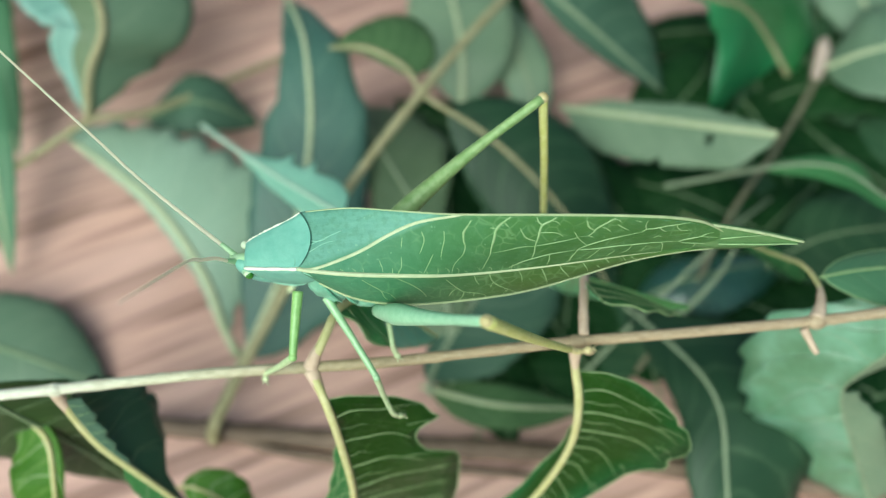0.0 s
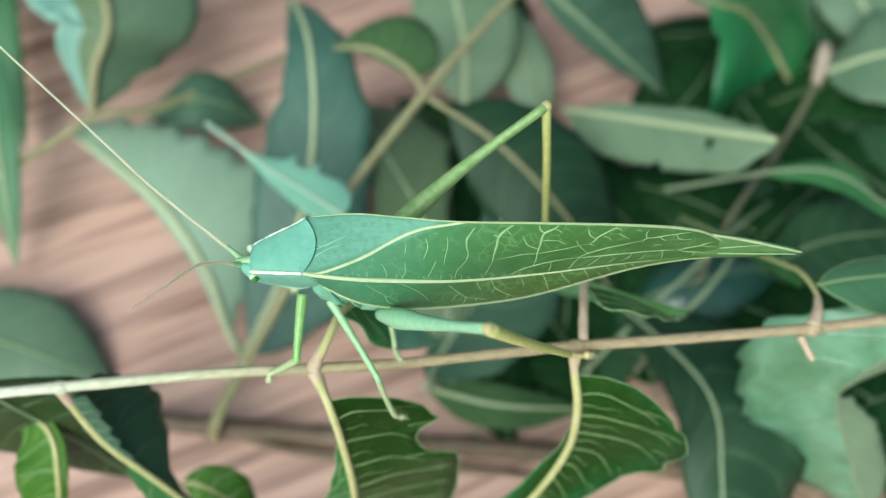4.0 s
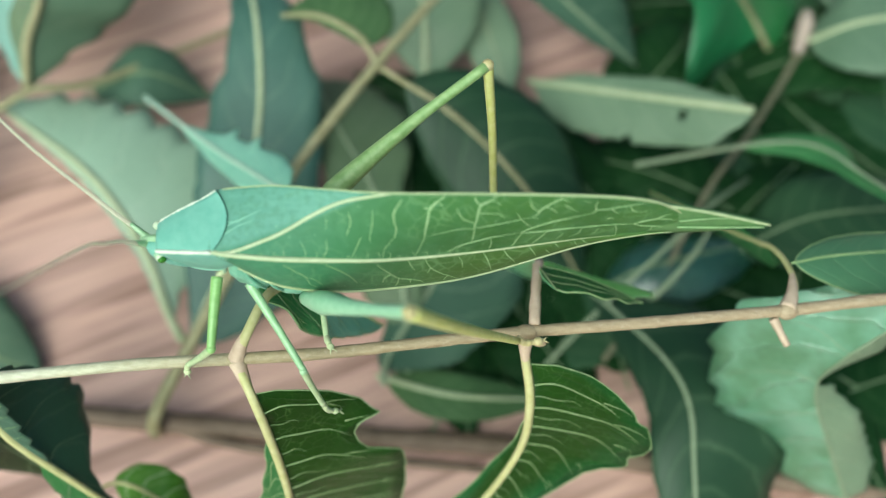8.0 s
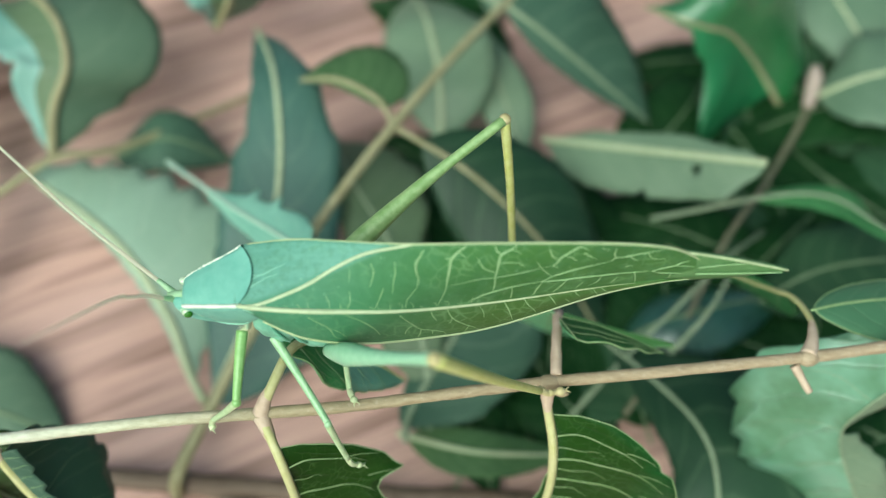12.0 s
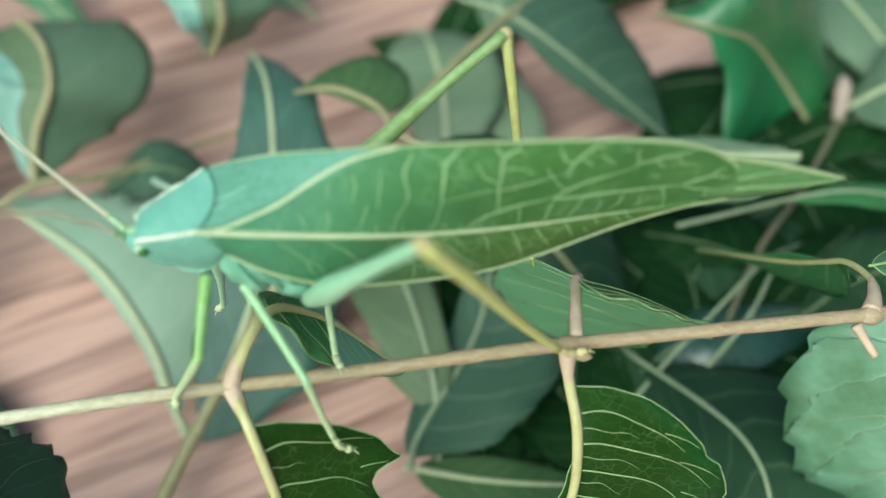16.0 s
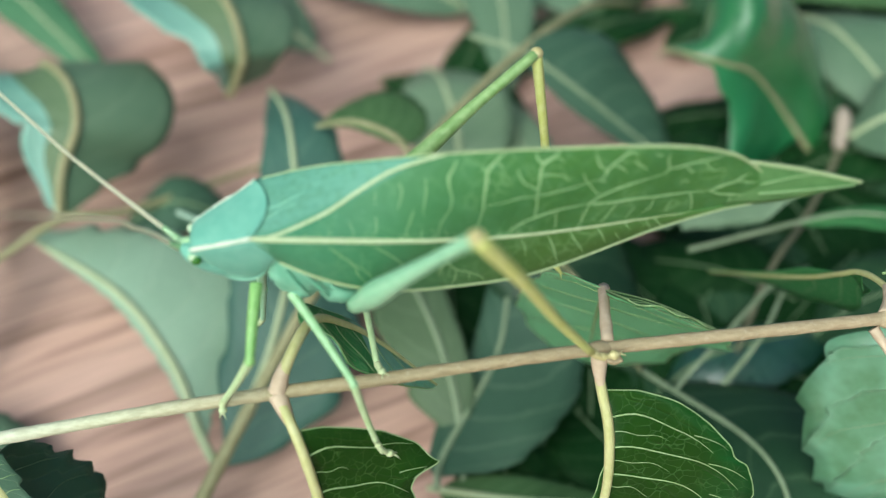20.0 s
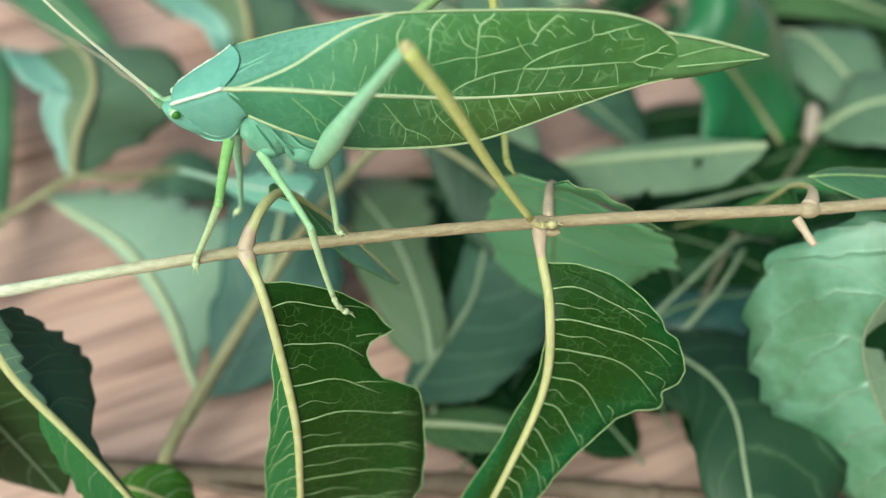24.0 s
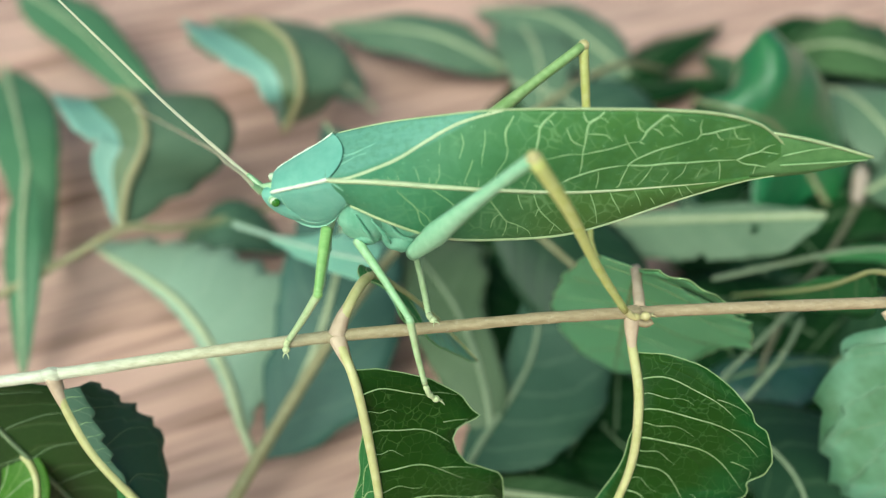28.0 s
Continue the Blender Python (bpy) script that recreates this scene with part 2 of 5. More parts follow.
M = {
    "wood": wood_material(),
    # base darkened to stand in for shade deep in the heap
    "dark": leaf_material("leaf_heap_shade", (0.006, 0.024, 0.006), (0.012, 0.042, 0.011), (0.08, 0.14, 0.06), 0.55, 0.3, 10, spec=0.08),
    "near": leaf_material("leaf_near_upper", (0.008, 0.027, 0.002), (0.016, 0.049, 0.004), (0.15, 0.26, 0.07), 0.36, 0.0, 9, spec=0.16, fine=0.34, glow=0.13, thin=(0.11, 0.40, 0.03), net_size=900.0, net_width=0.045, ragged=True, edge_shine=(0.017, 0.06, 0.009)),
    "thintop": leaf_material("leaf_thin_upper", (0.012, 0.06, 0.012), (0.024, 0.095, 0.02), (0.2, 0.32, 0.14), 0.5, 0.3, 8, spec=0.2, glow=0.65, thin=(0.62, 0.98, 0.55)),
    "mid": leaf_material("leaf_mid_upper", (0.042, 0.086, 0.034), (0.066, 0.122, 0.048), (0.20, 0.28, 0.14), 0.6, 0.3, 9, spec=0.12),
    "blue": leaf_material("leaf_bluish_upper", (0.036, 0.082, 0.062), (0.058, 0.122, 0.094), (0.19, 0.28, 0.2), 0.45, 0.25, 9, spec=0.4),
    "pale": leaf_material("leaf_pale_underside", (0.19, 0.275, 0.19), (0.26, 0.365, 0.265), (0.42, 0.49, 0.36), 0.42, 0.2, 8, spec=0.5, blotch=0.35, fine=0.06, patch=45.0),
    "teal": leaf_material("leaf_teal_underside", (0.15, 0.35, 0.25), (0.23, 0.44, 0.33), (0.40, 0.58, 0.44), 0.36, 0.2, 8, spec=0.7, blotch=0.5, glow=0.15, fine=0.05),
    "bright": leaf_material("leaf_lit_half_green", (0.022, 0.155, 0.05), (0.04, 0.21, 0.075), (0.12, 0.36, 0.14), 0.42, 0.15, 9, spec=0.5, sheen=0.45, glow=0.3),
    "lime": leaf_material("leaf_lime_green", (0.055, 0.15, 0.013), (0.09, 0.215, 0.024), (0.34, 0.48, 0.15), 0.45, 0.3, 8, glow=0.4),
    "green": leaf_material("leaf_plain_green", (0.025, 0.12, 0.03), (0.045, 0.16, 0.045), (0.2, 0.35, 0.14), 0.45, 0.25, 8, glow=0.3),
    "under": leaf_material("leaf_green_underside", (0.07, 0.25, 0.08), (0.12, 0.33, 0.13), (0.42, 0.57, 0.32), 0.5, 0.4, 7, fine=0.25, glow=0.5),
    "rib": plain_material("midrib_yellow_green", (0.46, 0.45, 0.19), (0.56, 0.54, 0.28), 900, 0.45),
    "ribpale": plain_material("midrib_pale", (0.40, 0.46, 0.27), (0.50, 0.54, 0.35), 700, 0.5),
    "vein": plain_material("leaf_vein", (0.24, 0.35, 0.14), (0.33, 0.44, 0.22), 900, 0.45),
    "stem": plain_material("stem_olive_brown", (0.27, 0.25, 0.13), (0.35, 0.33, 0.19), 600, 0.55, 0.4),
    "stalk": plain_material("stalk_grey_olive", (0.17, 0.16, 0.10), (0.24, 0.22, 0.14), 600, 0.6, 0.4),
    "brown": plain_material("stem_brown", (0.13, 0.09, 0.06), (0.21, 0.15, 0.105), 250, 0.6, 0.5),
    "bud": plain_material("bud_pinkish", (0.38, 0.3, 0.25), (0.46, 0.37, 0.31), 600, 0.6, 0.3),
    "stub": plain_material("stalk_tan", (0.50, 0.38, 0.27), (0.60, 0.48, 0.36), 900, 0.6, 0.4),
    "wing": wing_material(),
    "rim": plain_material("katydid_rim", (0.26, 0.52, 0.38), (0.33, 0.6, 0.45), 1500, 0.45),
    "crease": plain_material("katydid_crease", (0.035, 0.13, 0.09), (0.05, 0.17, 0.12), 1500, 0.6),
    "body": plain_material("katydid_body", (0.165, 0.40, 0.31), (0.21, 0.46, 0.36), 900, 0.5, 0.5),
    "belly": plain_material("katydid_belly", (0.16, 0.39, 0.26), (0.28, 0.53, 0.38), 700, 0.45, 0.8),
    "cream": plain_material("katydid_cream_line", (0.45, 0.53, 0.31), (0.54, 0.61, 0.39), 1500, 0.5),
    "margin": plain_material("katydid_wing_margin", (0.33, 0.42, 0.21), (0.42, 0.49, 0.28), 1500, 0.5),
    "white": plain_material("katydid_white_line", (0.68, 0.74, 0.6), (0.76, 0.8, 0.68), 1500, 0.5),
    "wvein": plain_material("katydid_wing_vein", (0.24, 0.39, 0.17), (0.31, 0.46, 0.23), 1500, 0.45),
    "leg": plain_material("katydid_leg_green", (0.22, 0.42, 0.12), (0.32, 0.52, 0.19), 1500, 0.3, spec=0.6),
    "legpale": plain_material("katydid_leg_pale", (0.28, 0.54, 0.33), (0.38, 0.63, 0.42), 1500, 0.32, spec=0.55),
    "legmid": plain_material("katydid_leg_soft_green", (0.27, 0.47, 0.23), (0.40, 0.59, 0.35), 1200, 0.3, spec=0.6),
    "legdull": plain_material("katydid_leg_olive", (0.20, 0.33, 0.11), (0.31, 0.44, 0.19), 1200, 0.42),
    "knee": plain_material("katydid_knee_tan", (0.46, 0.40, 0.18), (0.56, 0.50, 0.28), 1500, 0.45),
    "shin": plain_material("katydid_shin_yellow", (0.52, 0.55, 0.16), (0.62, 0.64, 0.27), 1500, 0.4),
    "shinpale": plain_material("katydid_shin_pale", (0.42, 0.56, 0.28), (0.54, 0.66, 0.4), 1500, 0.4),
    "foot": plain_material("katydid_foot", (0.48, 0.56, 0.30), (0.56, 0.62, 0.38), 1500, 0.45),
    "hindwing": plain_material("katydid_hindwing", (0.082, 0.19, 0.06), (0.12, 0.245, 0.085), 900, 0.5),
    "eye": plain_material("katydid_eye_green", (0.03, 0.14, 0.012), (0.06, 0.2, 0.02), 2500, 0.15),
    "eyepale": plain_material("katydid_eye_pale", (0.5, 0.62, 0.42), (0.6, 0.7, 0.5), 2500, 0.2),
}


def twig_material():
    """Brown bark that fades to pale green towards the tip at the low end of x."""
    g = Graph("twig_bark", 0.6)
    obj = g.coords("Object")
    n1 = g.noise(g.coords("Object", (700, 2200, 2200)), 1.0, 5)
    sep = g.node("ShaderNodeSeparateXYZ", Vector=obj)
    along = g.ramp(g.math("MULTIPLY_ADD", sep.outputs[0], 10.0, 0.5), [(0.02, (0.66, 0.68, 0.56)), (0.2, (0.54, 0.54, 0.38)), (0.38, (0.34, 0.285, 0.165)), (0.6, (0.36, 0.285, 0.17)), (0.85, (0.42, 0.33, 0.21))])
    c = g.mix(g.ramp(n1, [(0.32, (0.6, 0.6, 0.6)), (0.62, (0, 0, 0))]), along, g.mix(1.0, along, (0.62, 0.58, 0.5), "MULTIPLY"))
    spots = g.noise(obj, 2200.0, 2)
    c = g.mix(g.ramp(spots, [(0.58, (0, 0, 0)), (0.68, (0.25, 0.25, 0.25))]), c, (0.5, 0.43, 0.33))
    dark_spots = g.noise(g.coords("Object", (900, 2600, 2600)), 1.0, 2)
    c = g.mix(g.ramp(dark_spots, [(0.56, (0, 0, 0)), (0.68, (0.3, 0.3, 0.3))]), c, g.mix(1.0, along, (0.5, 0.45, 0.38), "MULTIPLY"))
    g.bump(g.math("ADD", n1, g.math("MULTIPLY", spots, 0.6)), 0.5, 0.0002)
    return g.colour(c)


M["twig"] = twig_material()


def antenna_material():
    g = Graph("katydid_antenna_pale", 0.4)
    c = g.mix(g.noise(g.coords("Object"), 900.0, 2), (0.66, 0.68, 0.52), (0.78, 0.78, 0.64))
    glass_like = g.node("ShaderNodeBsdfTranslucent", Color=(0.95, 0.93, 0.8, 1.0))
    both = g.node("ShaderNodeMixShader", _0=0.6, _1=g.b.outputs[0], _2=glass_like.outputs[0])
    g.t.links.new(both.outputs[0], g.t.nodes["Material Output"].inputs["Surface"])
    return g.colour(c)


M["antenna"] = antenna_material()


# ---- builders ----
def part(name, bm, material, parent=None, label="", smooth=True, kind=""):
    """Links a bmesh as one mesh object in world place, under a thing or a part."""
    me = bpy.data.meshes.new(name)
    bmesh.ops.recalc_face_normals(bm, faces=bm.faces)
    for f in bm.faces:
        f.smooth = smooth
    bm.to_mesh(me)
    bm.free()
    for m in material if isinstance(material, (list, tuple)) else (material,):
        me.materials.append(m)
    ob = new(name, me)
    if parent:
        ob.parent = parent
        ob.matrix_parent_inverse = world_of(parent).inverted()
    return tagged(ob, label, kind=kind)


def world_of(ob):
    m = ob.matrix_basis.copy()
    if ob.parent:
        m = world_of(ob.parent) @ ob.matrix_parent_inverse @ m
    return m


def thing(name, place, label, category, group="", kind=""):
    ob = new(name)
    ob.empty_display_size = 0.002
    ob.matrix_basis = Matrix.Translation(Vector(place) * MM)
    return tagged(ob, label, category, group, kind)


def spline(points, count):
    """Catmull-Rom through the points, evenly sampled, as vectors."""
    p = [Vector(q) for q in points]
    if len(p) == 2:
        return [p[0].lerp(p[1], i / (count - 1)) for i in range(count)]
    ends = [2 * p[0] - p[1], *p, 2 * p[-1] - p[-2]]
    raw = []
    for i in range(1, len(ends) - 2):
        a, b, c, d = ends[i - 1 : i + 3]
        for k in range(24):
            t = k / 24
            raw.append(0.5 * (2 * b + (c - a) * t + (2 * a - 5 * b + 4 * c - d) * t * t + (3 * b - a - 3 * c + d) * t**3))
    raw.append(p[-1])
    far = [0.0]
    for a, b in zip(raw, raw[1:]):
        far.append(far[-1] + (b - a).length)
    out, j = [], 0
    for i in range(count):
        want = far[-1] * i / (count - 1)
        while j < len(far) - 2 and far[j + 1] < want:
            j += 1
        span = far[j + 1] - far[j]
        out.append(raw[j].lerp(raw[j + 1], min(1.0, (want - far[j]) / span) if span > 0 else 0))
    return out


def mix_list(values, u):
    s = u * (len(values) - 1)
    i = min(int(s), len(values) - 2)
    return values[i] + (values[i + 1] - values[i]) * (s - i)


def tube(points, radii, count=24, sides=8, bm=None, flat=1.0, bumpy=0.0, up=(0, 0, 1)):
    """A round tapered tube along a spline, in millimetres; flat squashes it along up."""
    bm = bm or bmesh.new()
    pts = spline(points, count)
    rings = []
    a = None
    for i, p in enumerate(pts):
        d = (pts[min(i + 1, count - 1)] - pts[max(i - 1, 0)]).normalized()
        if a is None:
            a = d.cross(Vector(up) if abs(d.dot(Vector(up))) < 0.95 else Vector((0, 1, 0.2)))
        a = (a - d * a.dot(d)).normalized()
        b = a.cross(d)
        r = mix_list(radii, i / (count - 1))
        if bumpy:
            r *= 1 + bumpy * noise.noise(p * 0.9)
        rings.append([bm.verts.new((p + (a * math.cos(2 * math.pi * k / sides) + b * flat * math.sin(2 * math.pi * k / sides)) * r) * MM) for k in range(sides)])
    for r0, r1 in zip(rings, rings[1:]):
        for k in range(sides):
            bm.faces.new((r0[k], r0[(k + 1) % sides], r1[(k + 1) % sides], r1[k]))
    bm.faces.new(rings[0][::-1])
    bm.faces.new(rings[-1])
    return bm


def ball(centre, radii, rings=10, sides=14, turn=None, bm=None):
    """An ellipsoid, in millimetres."""
    bm = bm or bmesh.new()
    m = (turn or Matrix.Identity(4)).to_3x3()
    c = Vector(centre)

    def at(i, k):
        a, b = math.pi * i / rings, 2 * math.pi * k / sides
        v = Vector((radii[0] * math.cos(a), radii[1] * math.sin(a) * math.cos(b), radii[2] * math.sin(a) * math.sin(b)))
        return (c + m @ v) * MM

    ends = bm.verts.new(at(0, 0)), bm.verts.new(at(rings, 0))
    rows = [[bm.verts.new(at(i, k)) for k in range(sides)] for i in range(1, rings)]
    for k in range(sides):
        n = (k + 1) % sides
        bm.faces.new((ends[0], rows[0][k], rows[0][n]))
        bm.faces.new((ends[1], rows[-1][n], rows[-1][k]))
        for r0, r1 in zip(rows, rows[1:]):
            bm.faces.new((r0[k], r1[k], r1[n], r0[n]))
    return bm


class Leaf:
    """A leaflet: a midrib spline, a half width on each side, a toothed margin, cupping and bites; in millimetres."""

    def __init__(self, rib, right, wr, wl, left=None, start=0.06, widest=0.4, curl=0.15, curl_left=None, teeth=9, serr=0.07, bites=(), blunt=0.0, wave=0.03, seed=0, skew=0.25, right_profile=None, left_profile=None, facing=(0.0, -0.62, 0.78)):
        self.n = 44
        self.facing = Vector(facing)
        self.profiles = {1: right_profile, -1: left_profile}
        self.pts = spline(rib, self.n)
        self.length = sum((b - a).length for a, b in zip(self.pts, self.pts[1:]))
        self.right, self.left = Vector(right).normalized(), Vector(left).normalized() if left else None
        self.wr, self.wl, self.start, self.widest = wr, wl, start, widest
        self.curl = (curl, curl if curl_left is None else curl_left)
        self.teeth, self.serr, self.bites, self.blunt, self.wave, self.seed, self.skew = teeth, serr, bites, blunt, wave, seed, skew

    def axis(self, u):
        s = max(0.0, min(1.0, u)) * (self.n - 1)
        i = min(int(s), self.n - 2)
        p = self.pts[i].lerp(self.pts[i + 1], s - i)
        d0 = self.pts[min(i + 1, self.n - 1)] - self.pts[max(i - 1, 0)]
        d1 = self.pts[min(i + 2, self.n - 1)] - self.pts[i]
        d = d0.lerp(d1, s - i).normalized()
        return p, d

    def frame_at(self, u, side):
        p, d = self.axis(u)
        s = self.right if side > 0 else (self.left or -self.right)
        s = (s - d * s.dot(d)).normalized()
        n = d.cross(s) * (1 if side < 0 else -1)
        if n.dot(self.facing) < 0:
            n = -n
        return p, d, s, n

    def half(self, u, side):
        if u <= self.start:
            return 0.0
        t = (u - self.start) / (1 - self.start)
        if self.profiles[side]:
            rows = self.profiles[side]
            w = rows[-1][1]
            for (a, wa), (b, wb) in zip(rows, rows[1:]):
                if a <= u <= b:
                    f = (u - a) / max(1e-6, b - a)
                    w = wa + (wb - wa) * f * f * (3 - 2 * f) if b - a > 0.08 else wa + (wb - wa) * f
                    break
            if u < rows[0][0]:
                return 0.0
            return w * self.margin(t, u, side)
        k = math.log(0.5) / math.log(self.widest)
        w = math.sin(math.pi * min(t, 1.0) ** k) ** 0.8 if t < 1 else 0.0
        if self.blunt:
            w = max(w, (1 - self.blunt) * w + self.blunt * (1 - t**6) * min(1, t / 0.2))
        w *= self.wr if side > 0 else self.wl
        w *= self.margin(t, u, side)
        for u0, u1, sd, depth in self.bites:
            if sd == side and u0 < u < u1:
                m = (u - u0) / (u1 - u0)
                w *= 1 - depth * min(1.0, 4.5 * m, 4.5 * (1 - m)) * (0.9 + 0.1 * math.sin(25 * m))
        return w

    def margin(self, t, u, side):
        tooth = (t * self.teeth + 0.2 * math.sin(5 * t + self.seed)) % 1.0
        w = 1 + self.serr * (0.75 * tooth - (1.0 if tooth > 0.86 else 0.0) * (tooth - 0.86) * 6)
        return w * (1 + 0.05 * noise.noise(Vector((u * 5, side * 3.0, self.seed))))

    def surface(self, u, v, lift=0.0):
        """The place at u along the rib and v across, -1 to 1."""
        side = 1 if v >= 0 else -1
        p, d, s, n = self.frame_at(u, side)
        f = abs(v)
        w = self.half(u, side)
        drop = self.curl[0 if side > 0 else 1]
        back = d * (-self.skew * w * f * (1 - f))
        wavy = self.wave * w * f * math.sin(u * 19 + side + self.seed)
        return p + back + s * w * f * math.sqrt(max(0.05, 1 - (drop * f) ** 2)) + n * (-drop * w * f * f + wavy + lift)

    def blade(self, hole=None, nu=90, nv=5, thick=0.16, split=False, turned=-2.0, tip=2.0):
        bm = bmesh.new()
        uvl = bm.loops.layers.uv.new("UVMap")
        us = [self.start + (1 - self.start) * i / nu for i in range(nu + 1)]
        vs = [k / nv for k in range(-nv, nv + 1)]
        front = [[bm.verts.new(self.surface(u, v) * MM) for v in vs] for u in us]
        back = []
        for u in us:
            n, m = self.frame_at(u, 1)[3], self.frame_at(u, -1)[3]
            back.append([bm.verts.new((self.surface(u, v) - (n if v > 0 else m if v < 0 else (n + m).normalized()) * thick) * MM) for v in vs])
        keep = {}
        for i in range(nu):
            for k in range(2 * nv):
                um, vm = 0.5 * (us[i] + us[i + 1]), 0.5 * (vs[k] + vs[k + 1])
                if hole and ((um - hole[0]) * self.length) ** 2 + ((vm - hole[1]) * self.half(um, 1 if vm > 0 else -1)) ** 2 < hole[2] ** 2:
                    continue
                keep[i, k] = True
                for grid, index in ((front, 0), (back, 1)):
                    f = bm.faces.new((grid[i][k], grid[i][k + 1], grid[i + 1][k + 1], grid[i + 1][k]))
                    f.material_index = index if index else 3 if um > tip else 0 if not split or vm > 0 else 2 if vm > turned else 3
                    for loop, (uu, vv) in zip(f.loops, ((us[i], vs[k]), (us[i], vs[k + 1]), (us[i + 1], vs[k + 1]), (us[i + 1], vs[k]))):
                        loop[uvl].uv = (uu, vv)
        for i, k in keep:
            for (di, dk), (a, b) in (((0, -1), ((0, 0), (1, 0))), ((0, 1), ((0, 1), (1, 1))), ((-1, 0), ((0, 0), (0, 1))), ((1, 0), ((1, 0), (1, 1)))):
                if (i + di, k + dk) not in keep:
                    va, vb = (i + a[0], k + a[1]), (i + b[0], k + b[1])
                    bm.faces.new((front[va[0]][va[1]], front[vb[0]][vb[1]], back[vb[0]][vb[1]], back[va[0]][va[1]]))
        return bm

    def rib(self, r0, r1, lift=0.1, flare=1.0):
        return tube([self.axis(i / 23)[0] + self.frame_at(i / 23, 1)[3] * lift for i in range(24)], [r0 * flare, r0, 0.8 * r0 + 0.2 * r1, 0.6 * r0 + 0.4 * r1, 0.3 * r0 + 0.7 * r1, r1], 46, 8)

    def vein(self, u, side, reach, end=0.96, r=0.11, fork=0.0):
        """A side vein that leaves the rib squarely, then bends towards the tip and thins out."""
        pts = []
        wide = end * min(self.half(min(0.99, u + k * reach / 4), side) for k in range(2, 5))
        for i in range(9):
            f = i / 8
            at = min(0.99, u + reach * f**2.2 + 0.004 * math.sin(9 * f + 20 * u))
            pts.append(self.surface(at, side * min(0.97, f * wide / max(0.3, self.half(at, side))), 0.03) if f else self.axis(u)[0])
        bm = tube(pts, [r, r * 0.85, r * 0.7, r * 0.5, r * 0.25], 14, 4)
        if fork:
            more = []
            for i in range(5):
                f = fork + (0.97 - fork) * i / 4
                more.append(self.surface(min(0.99, u + reach * (fork**2.2 + 0.12 * (i / 4) + 0.2 * (i / 4) ** 3) + 0.006 * math.sin(9 * fork + 20 * u)), side * f, 0.03))
            tube(more, [r * 0.5, r * 0.4, r * 0.2], 8, 4, bm)
        return bm


def near_veins(leaf, blade, side, first, step, count, reach, r=0.1):
    """Strong side veins with weak ones between them, and a fork before the margin."""
    for k in range(count):
        u = first + step * k
        if leaf.half(u, side) > 1.0:
            part("side_vein", leaf.vein(u, side, reach * random.uniform(0.85, 1.15), r=r, fork=random.uniform(0.62, 0.8)), M["vein"], blade)
        u += step * random.uniform(0.42, 0.55)
        if leaf.half(u, side) > 2.5:
            part("side_vein", leaf.vein(u, side, 0.3 * reach, end=random.uniform(0.3, 0.55), r=0.55 * r), M["vein"], blade)


def leaf_parts(leaf, parent, upper, lower, rib_mat, rib=(0.4, 0.12), veins=0, reach=0.1, hole=None, vein_r=0.11, label="", margin=None, sides=(1, -1), left_mat=None, vein_mat="vein", forks=True, fineness=90, tip=2.0, tip_sheen_mat="teal"):
    mats = (M[upper], M[lower], M[left_mat or upper], M[tip_sheen_mat])
    blade = part("leaf_blade", leaf.blade(hole, nu=fineness, split=bool(left_mat), tip=tip), mats, parent, label)
    part("midrib", leaf.rib(*rib), M[rib_mat], blade)
    for k in range(veins):
        u = leaf.start + 0.03 + (0.9 - leaf.start) * (k + 0.3) / veins
        for side in sides:
            if leaf.half(u, side) > 1.2:
                part("side_vein", leaf.vein(u + 0.008 * side, side, reach * (0.8 + 0.4 * random.random()), r=vein_r, fork=random.uniform(0.66, 0.84) if forks else 0), M[vein_mat], blade)
    if margin:
        for side in sides:
            edge = [leaf.surface(leaf.start + (0.97 - leaf.start) * i / 120, side * 1.0, 0.0) for i in range(121)]
            part("leaf_margin", tube(edge, [margin, margin], 130, 5), M["vein"], blade)
    return blade


M["b2"] = leaf_material("leaf_light_green", (0.24, 0.52, 0.27), (0.31, 0.6, 0.35), (0.42, 0.60, 0.38), 0.45, 0.06, 7, fine=0.1, glow=0.48, thin=(0.62, 0.98, 0.6))
M["ribmid"] = plain_material("midrib_greyish", (0.24, 0.30, 0.18), (0.31, 0.37, 0.24), 700, 0.5)
# darker green for the half of the arching leaf turned from the light
M["gloss_shaded"] = leaf_material("leaf_glossy_shaded_half", (0.013, 0.09, 0.018), (0.024, 0.13, 0.034), (0.07, 0.2, 0.06), 0.3, 0.1, 9, spec=0.8, sheen=1.0, fine=0.03)
# near leaf with a bright edge colour painted as sheen
M["edge_shine"] = leaf_material("leaf_near_edge_shine", (0.008, 0.029, 0.002), (0.016, 0.051, 0.004), (0.15, 0.28, 0.09), 0.36, 0.0, 9, spec=0.16, fine=0.3, glow=0.13, thin=(0.10, 0.41, 0.04), net_size=900.0, ragged=True, edge_shine=(0.012, 0.082, 0.023))
M["glossblue"] = leaf_material("leaf_glossy_blue_green", (0.014, 0.06, 0.036), (0.024, 0.088, 0.055), (0.1, 0.2, 0.13), 0.3, 0.1, 9, spec=0.9, sheen=1.0, fine=0.03)
M["sage"] = leaf_material("leaf_sage_underside", (0.115, 0.175, 0.105), (0.16, 0.225, 0.14), (0.30, 0.37, 0.24), 0.5, 0.2, 8, spec=0.35, blotch=0.3, fine=0.05)
